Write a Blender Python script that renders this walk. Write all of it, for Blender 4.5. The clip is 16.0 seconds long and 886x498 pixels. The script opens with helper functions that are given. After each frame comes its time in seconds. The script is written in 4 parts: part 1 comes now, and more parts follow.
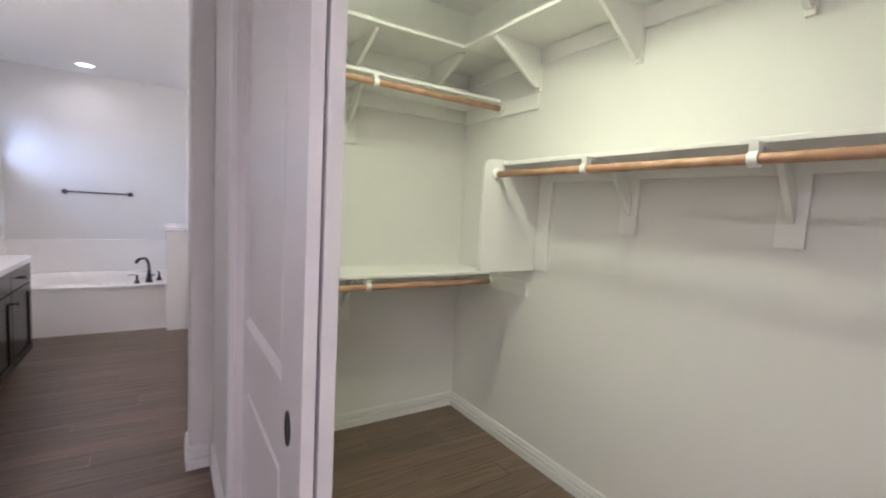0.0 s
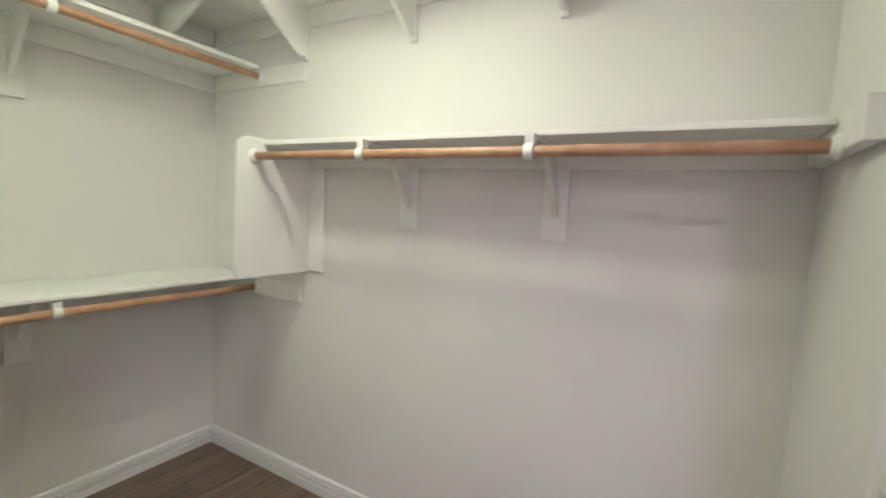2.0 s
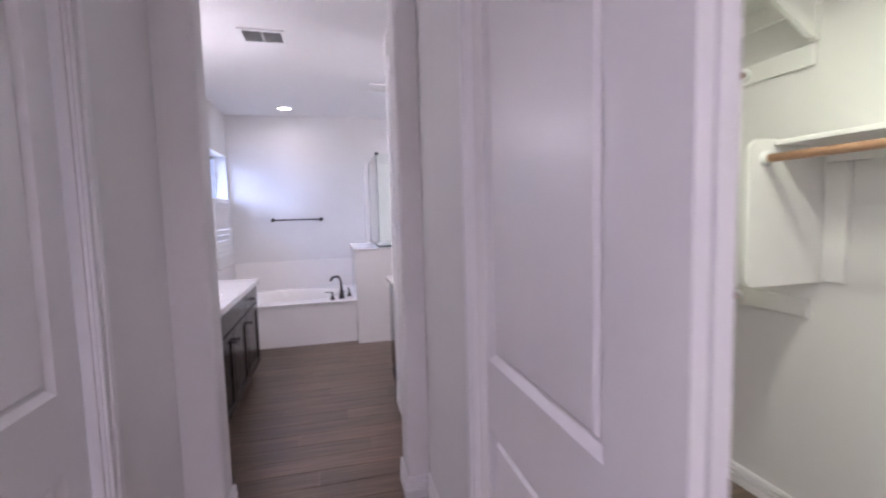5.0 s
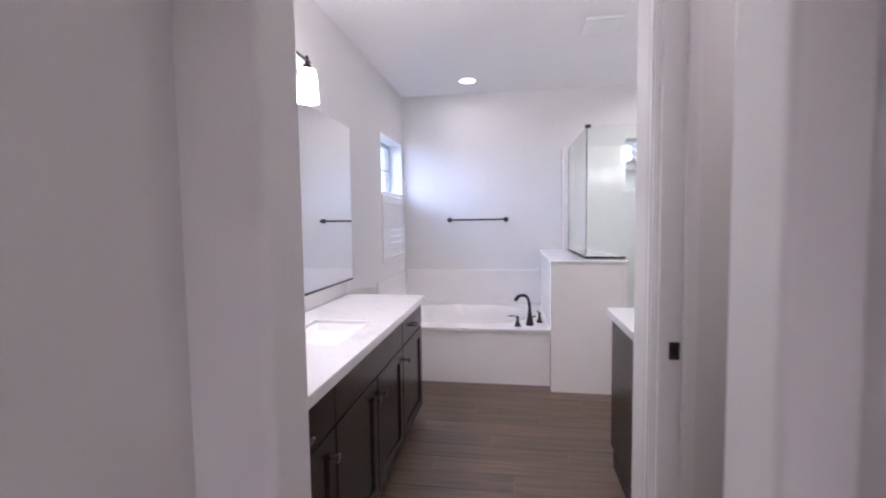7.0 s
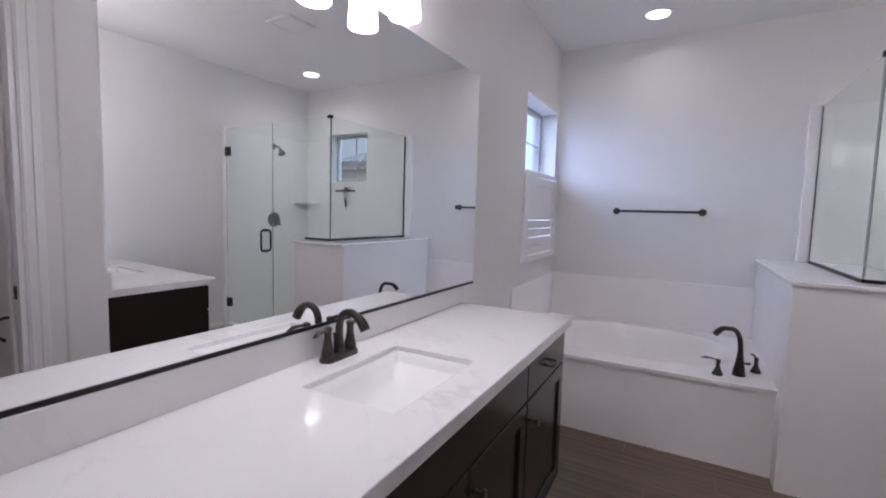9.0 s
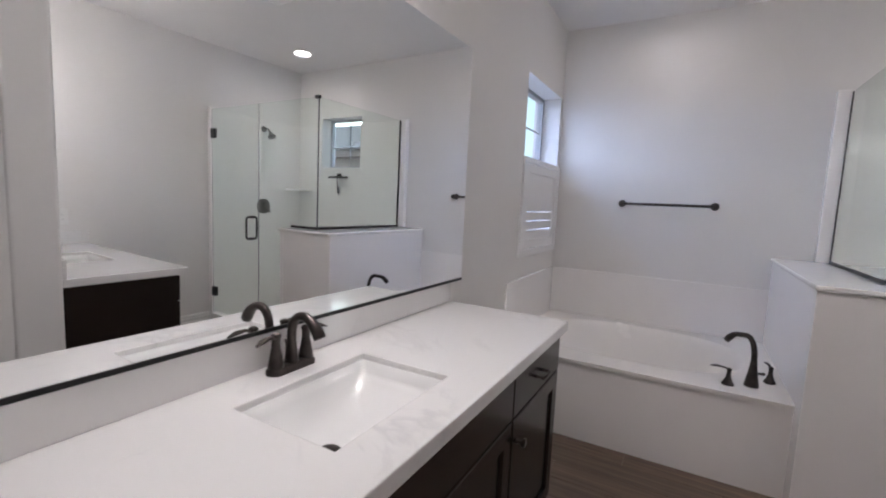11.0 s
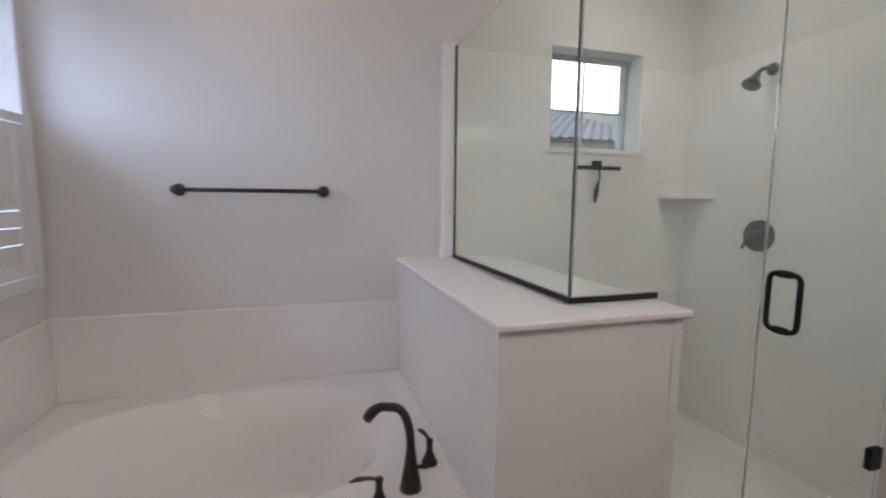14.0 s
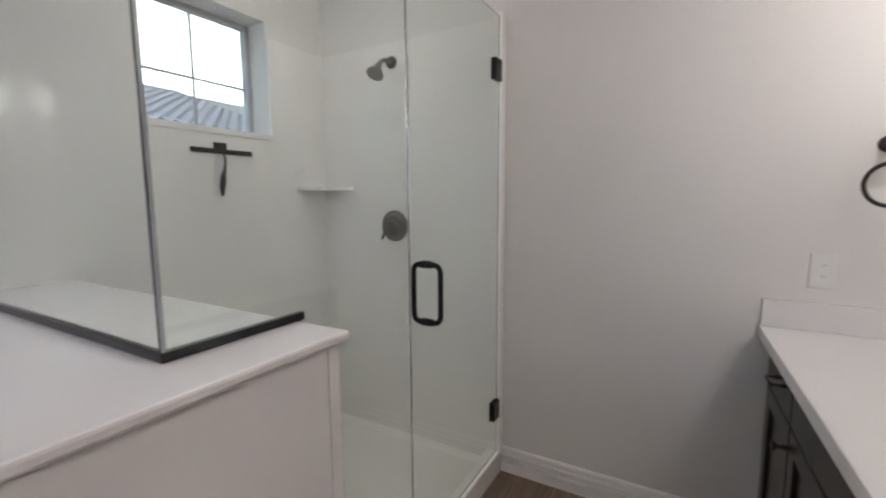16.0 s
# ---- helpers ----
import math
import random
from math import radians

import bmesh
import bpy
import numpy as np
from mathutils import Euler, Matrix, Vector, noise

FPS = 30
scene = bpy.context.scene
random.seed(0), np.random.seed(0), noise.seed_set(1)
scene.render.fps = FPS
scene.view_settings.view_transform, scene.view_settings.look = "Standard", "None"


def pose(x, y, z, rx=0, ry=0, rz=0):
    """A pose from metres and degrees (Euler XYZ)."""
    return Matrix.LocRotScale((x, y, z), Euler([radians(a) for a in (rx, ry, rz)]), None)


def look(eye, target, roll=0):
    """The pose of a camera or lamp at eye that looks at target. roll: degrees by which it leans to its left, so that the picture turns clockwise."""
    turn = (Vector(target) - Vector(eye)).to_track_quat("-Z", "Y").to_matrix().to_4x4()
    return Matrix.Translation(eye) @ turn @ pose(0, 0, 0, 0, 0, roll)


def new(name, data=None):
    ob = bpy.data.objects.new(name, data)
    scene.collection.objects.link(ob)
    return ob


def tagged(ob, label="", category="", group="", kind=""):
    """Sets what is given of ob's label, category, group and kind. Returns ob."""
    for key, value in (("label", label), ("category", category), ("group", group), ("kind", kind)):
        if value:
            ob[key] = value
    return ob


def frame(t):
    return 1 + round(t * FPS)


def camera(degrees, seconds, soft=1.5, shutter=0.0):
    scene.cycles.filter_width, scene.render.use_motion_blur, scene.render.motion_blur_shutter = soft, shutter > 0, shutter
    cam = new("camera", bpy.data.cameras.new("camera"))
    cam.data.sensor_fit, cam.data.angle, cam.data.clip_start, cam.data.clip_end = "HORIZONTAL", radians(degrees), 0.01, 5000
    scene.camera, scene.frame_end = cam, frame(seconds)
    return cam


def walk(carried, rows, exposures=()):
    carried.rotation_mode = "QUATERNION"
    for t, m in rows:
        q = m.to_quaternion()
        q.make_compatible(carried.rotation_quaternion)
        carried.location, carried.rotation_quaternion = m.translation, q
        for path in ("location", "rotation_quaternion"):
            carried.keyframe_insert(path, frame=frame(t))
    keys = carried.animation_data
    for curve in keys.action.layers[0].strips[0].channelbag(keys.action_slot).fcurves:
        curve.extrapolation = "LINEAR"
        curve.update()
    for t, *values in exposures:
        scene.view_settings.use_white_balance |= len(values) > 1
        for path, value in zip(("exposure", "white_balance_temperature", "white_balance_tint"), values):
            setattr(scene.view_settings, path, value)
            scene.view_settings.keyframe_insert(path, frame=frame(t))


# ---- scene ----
cam = camera(90.5, 16.0, soft=2.0, shutter=0.4)
PATH = [
    (0, (0.147, 1.437, 1.426), (1.216, 3.118, 1.247), 3.1),
    (0.5, (0.22, 1.589, 1.427), (1.431, 3.172, 1.264), 3.1),
    (1, (0.307, 1.675, 1.432), (1.695, 3.107, 1.278), 2.9),
    (1.5, (0.369, 1.677, 1.432), (1.944, 2.899, 1.264), 3.0),
    (2, (0.39, 1.637, 1.44), (2.124, 2.617, 1.267), 3.3),
    (2.5, (0.378, 1.586, 1.432), (2.18, 2.437, 1.271), 3.2),
    (3, (0.315, 1.535, 1.431), (2.095, 2.43, 1.248), 2.4),
    (3.5, (0.217, 1.502, 1.449), (1.8, 2.706, 1.241), 0.8),
    (4, (0.097, 1.504, 1.462), (1.335, 3.064, 1.276), -0.5),
    (4.5, (0.011, 1.637, 1.444), (0.84, 3.45, 1.288), -1.2),
    (5, (-0.06, 1.856, 1.443), (0.42, 3.791, 1.278), -1.5),
    (7.5, (-0.192, 3.556, 1.379), (-0.658, 5.497, 1.258), -0.4),
    (8, (-0.244, 3.82, 1.367), (-0.933, 5.694, 1.246), 0.0),
    (8.5, (-0.282, 4.013, 1.357), (-1.217, 5.774, 1.214), 0.7),
    (11, (-0.336, 4.367, 1.355), (-1.313, 6.099, 1.14), 2.5),
    (11.5, (-0.311, 4.522, 1.347), (-1.061, 6.362, 1.123), 2.6),
    (12, (-0.269, 4.807, 1.365), (-0.776, 6.727, 1.132), 2.1),
    (12.5, (-0.302, 5.064, 1.363), (-0.57, 7.033, 1.135), 2.0),
    (13, (-0.359, 5.338, 1.381), (-0.372, 7.325, 1.154), 1.9),
    (13.5, (-0.338, 5.62, 1.364), (-0.047, 7.586, 1.139), 1.4),
    (14, (-0.285, 5.821, 1.365), (0.3, 7.721, 1.145), 0.6),
    (14.5, (-0.245, 5.983, 1.371), (0.677, 7.746, 1.164), 0.2),
    (15, (-0.166, 6.083, 1.362), (1.117, 7.605, 1.164), 0.1),
    (15.5, (-0.023, 6.133, 1.351), (1.526, 7.377, 1.125), -0.3),
    (16, (0.047, 6.135, 1.347), (1.773, 7.12, 1.114), -0.4),
]
walk(cam, [(t, look(eye, target, roll)) for t, eye, target, roll in PATH],
     exposures=[(0, 0.18, 6550, 3), (1.0, 0.1, 6780, 0), (2.4, 0.19, 6260, 9), (4.0, 0.16, 6020, 14), (5.0, 0.28, 6120, 12), (7.5, 0.34, 6280, 6),
                (8.5, -0.22, 6230, 6), (11.0, -0.38, 6720, 0), (13.5, -0.52, 7250, 0), (16, -0.46, 7080, 0)])

# ---- world, sun and lamps ----
world = bpy.data.worlds.new("world")
scene.world = world
world.use_nodes = True
wn = world.node_tree
sky = wn.nodes.new("ShaderNodeTexSky")
sky.sky_type, sky.sun_disc = 'NISHITA', False
sky.sun_elevation, sky.sun_rotation = radians(38), radians(150)
wn.nodes["Background"].inputs[1].default_value = 0.15
wn.links.new(sky.outputs[0], wn.nodes["Background"].inputs[0])
sun = new("sun", bpy.data.lights.new("sun", 'SUN'))
sun.data.energy, sun.data.angle, sun.data.color = 2.0, radians(3), (1, 0.95, 0.88)
sun.matrix_world = look((8, -10, 12), (1, 16, 0))


def area_lamp(name, at, to, sx, sy, watts, colour, shape='RECTANGLE', spread=150):
    d = bpy.data.lights.new(name, 'AREA')
    d.shape, d.size, d.size_y, d.energy, d.color = shape, sx, sy, watts, colour
    if shape == 'DISK':
        d.spread = radians(spread)
    ob = new(name, d)
    ob.matrix_world = look(at, to)
    return ob


CEIL = 2.75
area_lamp("can_light_tub", (-0.57, 7.58, CEIL - 0.02), (-0.57, 7.58, 0), 0.13, 0.13, 1.4, (1, 0.87, 0.97), 'DISK', 165)
area_lamp("can_light_shower", (1.33, 7.5, CEIL - 0.02), (1.33, 7.5, 0), 0.16, 0.16, 3.0, (1, 0.90, 1.0), 'DISK', 150)
area_lamp("closet_ceiling_lamp", (1.02, 2.66, CEIL - 0.25), (1.02, 2.66, 0), 0.18, 0.18, 5.6, (0.96, 0.985, 0.78), 'DISK')
# toilet room and hall lamps are unseen fill, added to brighten both
area_lamp("toilet_room_fill", (1.15, 4.62, CEIL - 0.10), (1.15, 4.62, 0), 0.2, 0.2, 0.9, (1, 0.88, 0.86), 'DISK')
area_lamp("hall_fill", (-0.40, 0.74, CEIL - 0.10), (-0.40, 0.74, 0), 0.3, 0.3, 19.5, (1, 0.845, 1.10), 'DISK')


# ---- materials ----
def material(name, colour, rough=0.5, metal=0.0, noise_scale=0.0, amount=0.0, bump=0.0, bump_scale=200.0, coat=0.0):
    m = bpy.data.materials.new(name)
    m.use_nodes = True
    nt = m.node_tree
    b = nt.nodes["Principled BSDF"]
    b.inputs["Base Color"].default_value = (*colour, 1)
    b.inputs["Roughness"].default_value = rough
    b.inputs["Metallic"].default_value = metal
    b.inputs["Coat Weight"].default_value = coat
    b.inputs["Coat Roughness"].default_value = 0.05
    tc = nt.nodes.new("ShaderNodeTexCoord")
    if amount:
        n = nt.nodes.new("ShaderNodeTexNoise")
        n.inputs["Scale"].default_value, n.inputs["Detail"].default_value = noise_scale, 6
        r = nt.nodes.new("ShaderNodeValToRGB")
        r.color_ramp.elements[0].position, r.color_ramp.elements[1].position = 0.3, 0.7
        r.color_ramp.elements[0].color = (*[c * (1 - amount) for c in colour], 1)
        r.color_ramp.elements[1].color = (*[min(1, c * (1 + amount)) for c in colour], 1)
        nt.links.new(tc.outputs["Object"], n.inputs["Vector"])
        nt.links.new(n.outputs["Fac"], r.inputs["Fac"])
        nt.links.new(r.outputs["Color"], b.inputs["Base Color"])
        mr = nt.nodes.new("ShaderNodeMapRange")
        mr.inputs["To Min"].default_value, mr.inputs["To Max"].default_value = rough * 0.85, min(1, rough * 1.15)
        nt.links.new(n.outputs["Fac"], mr.inputs["Value"])
        nt.links.new(mr.outputs["Result"], b.inputs["Roughness"])
    if bump:
        n2 = nt.nodes.new("ShaderNodeTexNoise")
        n2.inputs["Scale"].default_value, n2.inputs["Detail"].default_value = bump_scale, 3
        bp = nt.nodes.new("ShaderNodeBump")
        bp.inputs["Strength"].default_value, bp.inputs["Distance"].default_value = bump, 0.002
        nt.links.new(tc.outputs["Object"], n2.inputs["Vector"])
        nt.links.new(n2.outputs["Fac"], bp.inputs["Height"])
        nt.links.new(bp.outputs["Normal"], b.inputs["Normal"])
    return m


def principled(m):
    return m.node_tree.nodes["Principled BSDF"]


WALL = material("wall_paint", (0.785, 0.77, 0.75), 0.62, 0, 1.3, 0.02, 0.12, 260)
CEILING = material("ceiling_paint", (0.86, 0.85, 0.84), 0.8, 0, 1.1, 0.02, 0.2, 180)
TRIM = material("white_trim_paint", (0.84, 0.83, 0.82), 0.32, 0, 3.0, 0.015, 0.03, 60)
SHELF = material("white_shelf_paint", (0.86, 0.85, 0.82), 0.38, 0, 4.0, 0.02, 0.05, 90)
SURROUND = material("cultured_marble", (0.93, 0.907, 0.887), 0.07, 0, 2.5, 0.015, 0.0, 1, 0.2)
PORCELAIN = material("porcelain", (0.84, 0.84, 0.83), 0.08, 0, 3.0, 0.01, 0, 1, 0.5)
ACRYLIC = material("tub_acrylic", (0.93, 0.905, 0.87), 0.26, 0, 2.0, 0.012)
BRONZE = material("oil_rubbed_bronze", (0.055, 0.046, 0.042), 0.33, 0.7, 30, 0.3)
BLACK = material("black_metal", (0.02, 0.02, 0.021), 0.35, 0.5, 25, 0.2)
SEAL = material("clear_grey_seal", (0.36, 0.38, 0.39), 0.18, 0, 12, 0.08)
GUNMETAL = material("brushed_gunmetal", (0.13, 0.126, 0.122), 0.33, 0.9, 40, 0.15)
ESPRESSO = material("espresso_cabinet", (0.022, 0.015, 0.013), 0.22, 0, 5, 0.08, 0.015, 300)
principled(ESPRESSO).inputs["Specular IOR Level"].default_value = 0.35
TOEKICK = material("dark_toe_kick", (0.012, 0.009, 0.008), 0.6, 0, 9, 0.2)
GROUT = material("floor_grout", (0.24, 0.195, 0.165), 0.85, 0, 30, 0.2, 0.1, 200)
PLASTIC = material("white_plastic", (0.82, 0.82, 0.80), 0.3, 0, 5, 0.01)
HOOKWHITE = material("white_nylon", (0.88, 0.88, 0.86), 0.35, 0, 5, 0.01)
# near-black puts the shade inside holes, slots and vents into the colour
DARK = material("opening_shade", (0.015, 0.015, 0.015), 0.7, 0, 20, 0.2)
FRAMEGREY = material("window_frame_vinyl", (0.42, 0.43, 0.45), 0.35, 0, 8, 0.04)
STUCCO = material("stucco", (0.42, 0.38, 0.34), 0.9, 0, 2, 0.08, 0.5, 60)
GROUND = material("gravel_ground", (0.30, 0.26, 0.22), 0.95, 0, 6, 0.25, 0.6, 30)
FASCIA = material("painted_fascia", (0.16, 0.13, 0.12), 0.6, 0, 5, 0.1)

# wood-look floor tile: long grain, tone differing plank by plank
PLANK = material("wood_look_tile", (0.12, 0.08, 0.06), 0.36)
nt = PLANK.node_tree
tc, mp = nt.nodes["Texture Coordinate"], nt.nodes.new("ShaderNodeMapping")
mp.inputs["Scale"].default_value = (1.2, 26, 26)
oi = nt.nodes.new("ShaderNodeObjectInfo")
off = nt.nodes.new("ShaderNodeVectorMath"); off.operation = 'SCALE'
off.inputs[0].default_value = (7.0, 5.0, 3.0)
nt.links.new(oi.outputs["Random"], off.inputs["Scale"])
add = nt.nodes.new("ShaderNodeVectorMath")
nt.links.new(tc.outputs["Object"], add.inputs[0]); nt.links.new(off.outputs[0], add.inputs[1])
nt.links.new(add.outputs[0], mp.inputs["Vector"])
gr = nt.nodes.new("ShaderNodeTexNoise")
gr.inputs["Scale"].default_value, gr.inputs["Detail"].default_value, gr.inputs["Distortion"].default_value = 2.0, 8, 0.6
nt.links.new(mp.outputs[0], gr.inputs["Vector"])
rp = nt.nodes.new("ShaderNodeValToRGB")
rp.color_ramp.elements[0].position, rp.color_ramp.elements[1].position = 0.28, 0.74
rp.color_ramp.elements[0].color, rp.color_ramp.elements[1].color = (0.090, 0.061, 0.043, 1), (0.205, 0.142, 0.100, 1)
nt.links.new(gr.outputs["Fac"], rp.inputs["Fac"])
hs = nt.nodes.new("ShaderNodeHueSaturation")
mr = nt.nodes.new("ShaderNodeMapRange")
mr.inputs["To Min"].default_value, mr.inputs["To Max"].default_value = 0.86, 1.15
nt.links.new(oi.outputs["Random"], mr.inputs["Value"]); nt.links.new(mr.outputs[0], hs.inputs["Value"])
nt.links.new(rp.outputs[0], hs.inputs["Color"]); nt.links.new(hs.outputs[0], principled(PLANK).inputs["Base Color"])
bp = nt.nodes.new("ShaderNodeBump"); bp.inputs["Strength"].default_value, bp.inputs["Distance"].default_value = 0.15, 0.002
nt.links.new(gr.outputs["Fac"], bp.inputs["Height"]); nt.links.new(bp.outputs[0], principled(PLANK).inputs["Normal"])

# quartz: white with scattered soft grey veins
QUARTZ = material("white_quartz", (0.82, 0.81, 0.80), 0.14, 0, 0, 0, 0, 1, 0.3)
nt = QUARTZ.node_tree
tc = nt.nodes["Texture Coordinate"]
v1 = nt.nodes.new("ShaderNodeTexNoise")
v1.inputs["Scale"].default_value, v1.inputs["Detail"].default_value, v1.inputs["Distortion"].default_value = 2.2, 8, 1.6
mk = nt.nodes.new("ShaderNodeTexNoise"); mk.inputs["Scale"].default_value = 3.1
r1 = nt.nodes.new("ShaderNodeValToRGB")
r1.color_ramp.elements[0].position, r1.color_ramp.elements[0].color = 0.475, (0, 0, 0, 1)
r1.color_ramp.elements[1].position, r1.color_ramp.elements[1].color = 0.525, (0, 0, 0, 1)
e = r1.color_ramp.elements.new(0.5); e.color = (1, 1, 1, 1)
r2 = nt.nodes.new("ShaderNodeValToRGB")
r2.color_ramp.elements[0].position, r2.color_ramp.elements[1].position = 0.56, 0.72
mul = nt.nodes.new("ShaderNodeMath"); mul.operation = 'MULTIPLY'
mx = nt.nodes.new("ShaderNodeMix"); mx.data_type = 'RGBA'
mx.inputs[6].default_value, mx.inputs[7].default_value = (0.82, 0.81, 0.80, 1), (0.71, 0.70, 0.70, 1)
for tex in (v1, mk):
    nt.links.new(tc.outputs["Object"], tex.inputs["Vector"])
nt.links.new(v1.outputs["Fac"], r1.inputs["Fac"]); nt.links.new(mk.outputs["Fac"], r2.inputs["Fac"])
nt.links.new(r1.outputs[0], mul.inputs[0]); nt.links.new(r2.outputs[0], mul.inputs[1])
nt.links.new(mul.outputs[0], mx.inputs[0]); nt.links.new(mx.outputs[2], principled(QUARTZ).inputs["Base Color"])

# closet rods: light red-brown dowel with grain along the length
ROD = material("wooden_rod", (0.46, 0.23, 0.12), 0.42)
nt = ROD.node_tree
tc = nt.nodes["Texture Coordinate"]
w = nt.nodes.new("ShaderNodeTexNoise"); w.inputs["Scale"].default_value, w.inputs["Detail"].default_value = 14, 6
rr = nt.nodes.new("ShaderNodeValToRGB")
rr.color_ramp.elements[0].position, rr.color_ramp.elements[1].position = 0.3, 0.72
rr.color_ramp.elements[0].color, rr.color_ramp.elements[1].color = (0.38, 0.20, 0.115, 1), (0.58, 0.35, 0.225, 1)
nt.links.new(tc.outputs["Object"], w.inputs["Vector"]); nt.links.new(w.outputs["Fac"], rr.inputs["Fac"])
nt.links.new(rr.outputs[0], principled(ROD).inputs["Base Color"])

# roof tiles: grey clay, tone by piece
TILE = material("clay_roof_tile", (0.22, 0.205, 0.20), 0.8, 0, 14, 0.2, 0.3, 80)

MIRROR = material("mirror_silver", (0.93, 0.94, 0.94), 0.0, 1.0)
GLASS = material("clear_glass", (0.91, 0.97, 0.93), 0.0)
principled(GLASS).inputs["Transmission Weight"].default_value = 1.0
principled(GLASS).inputs["IOR"].default_value = 1.45

WINDOWGLASS = material("clear_window_glass", (0.97, 0.98, 0.985), 0.0)
principled(WINDOWGLASS).inputs["Transmission Weight"].default_value = 1.0
principled(WINDOWGLASS).inputs["IOR"].default_value = 1.45


def lamp_material(name, colour, strength, base=(0.9, 0.9, 0.88)):
    m = material(name, base, 0.4)
    principled(m).inputs["Emission Color"].default_value = (*colour, 1)
    principled(m).inputs["Emission Strength"].default_value = strength
    return m


SHADE = lamp_material("lit_opal_glass", (1, 0.90, 1.0), 22.5)
BOWL = lamp_material("lit_closet_bowl", (0.96, 0.985, 0.78), 18)
DOME = lamp_material("lit_fill_dome", (1, 0.84, 1.0), 9)
CAN = lamp_material("lit_can_lens", (1, 0.91, 1.0), 12)


# ---- mesh helpers ----
def box(bm, x0, x1, y0, y1, z0, z1, bev=0.0, seg=2):
    geo = bmesh.ops.create_cube(bm, size=1, matrix=Matrix.LocRotScale(
        ((x0 + x1) / 2, (y0 + y1) / 2, (z0 + z1) / 2), None, (abs(x1 - x0), abs(y1 - y0), abs(z1 - z0))))
    if bev:
        edges = {e for v in geo["verts"] for e in v.link_edges}
        bmesh.ops.bevel(bm, geom=list(edges), offset=bev, segments=seg, affect='EDGES', profile=0.5)
    return bm


def boxes(*rows, bev=0.0):
    bm = bmesh.new()
    for r in rows:
        box(bm, *r, bev=bev)
    return bm


def ring_verts(bm, c, u, v, r, n, r2=None):
    return [bm.verts.new(c + u * (r * math.cos(2 * math.pi * i / n)) + v * ((r2 or r) * math.sin(2 * math.pi * i / n))) for i in range(n)]


def tube(bm, pts, radii, n=16, flat=1.0):
    """A smooth tube through pts with a radius at each; flat squeezes one axis."""
    pts = [Vector(p) for p in pts]
    rings, ref = [], None
    for i, p in enumerate(pts):
        d = (pts[min(i + 1, len(pts) - 1)] - pts[max(i - 1, 0)]).normalized()
        if ref is None:
            ref = Vector((0, 0, 1)) if abs(d.z) < 0.9 else Vector((0, 1, 0))
        u = (ref - d * ref.dot(d)).normalized()
        ref, v = u, d.cross(u)
        rings.append(ring_verts(bm, p, u, v, radii[i] * flat, n, radii[i]))
    for a, b in zip(rings, rings[1:]):
        for i in range(n):
            bm.faces.new((a[i], a[(i + 1) % n], b[(i + 1) % n], b[i])).smooth = True
    bm.faces.new(rings[0][::-1]); bm.faces.new(rings[-1])
    return bm


def arc(p0, p1, p2, n):
    """Points of a quadratic curve from p0 to p2, drawn towards p1."""
    p0, p1, p2 = Vector(p0), Vector(p1), Vector(p2)
    return [p0 * (1 - t) ** 2 + p1 * (2 * t * (1 - t)) + p2 * t * t for t in [i / n for i in range(n + 1)]]


def lathe(bm, at, axis, prof, n=24, caps=True):
    """Turns a profile of (distance along the axis, radius) about the axis."""
    at, axis = Vector(at), Vector(axis).normalized()
    ref = Vector((0, 0, 1)) if abs(axis.z) < 0.9 else Vector((1, 0, 0))
    u = (ref - axis * ref.dot(axis)).normalized()
    v = axis.cross(u)
    rings = [ring_verts(bm, at + axis * h, u, v, r, n) for h, r in prof]
    for a, b in zip(rings, rings[1:]):
        for i in range(n):
            bm.faces.new((a[i], a[(i + 1) % n], b[(i + 1) % n], b[i])).smooth = True
    if caps:
        bm.faces.new(rings[0][::-1]); bm.faces.new(rings[-1])
    return bm


def prism(bm, poly, along, thick):
    """A polygon (list of 3D points) pushed out by the vector along * thick."""
    a = [bm.verts.new(Vector(p)) for p in poly]
    b = [bm.verts.new(Vector(p) + Vector(along) * thick) for p in poly]
    n = len(a)
    bm.faces.new(a); bm.faces.new(b[::-1])
    for i in range(n):
        bm.faces.new((a[i], b[i], b[(i + 1) % n], a[(i + 1) % n]))
    bmesh.ops.recalc_face_normals(bm, faces=bm.faces)
    return bm


def mesh(name, bm, mat):
    bmesh.ops.recalc_face_normals(bm, faces=bm.faces)
    me = bpy.data.meshes.new(name)
    bm.to_mesh(me)
    bm.free()
    me.materials.append(mat)
    return me


def part(name, bm, mat, parent, label=""):
    ob = new(name, mesh(name, bm, mat))
    ob.parent = parent
    if parent.type == 'EMPTY':
        ob.matrix_parent_inverse = Matrix.Translation(parent.location).inverted()
    return tagged(ob, label) if label else ob


def thing(name, at, label, category, group=""):
    ob = new(name)
    ob.location = at
    ob.empty_display_size = 0.05
    return tagged(ob, label, category, group)


def structure(name, bm, mat, label, category):
    return tagged(new(name, mesh(name, bm, mat)), label, category, kind="structure")


# ---- the plan ----
XL, XR, XC = -1.34, 1.97, 1.93          # bath left wall, bath right wall, closet right wall
YE, YC = 8.03, 4.02                     # end wall, closet end wall
HL, HR = -0.76, 0.36                    # hall walls
WY0, WY1 = 3.96, 4.12                   # the wall with the passage to the bathroom
PL, PR = -0.597, 0.25                    # sides of the passage
WC = 0.37                               # wall with the toilet room's doorway
VY = 5.30                               # wall behind the second vanity
DOOR = 2.44
X0, X1, Y0 = -1.56, 2.12, 0.55

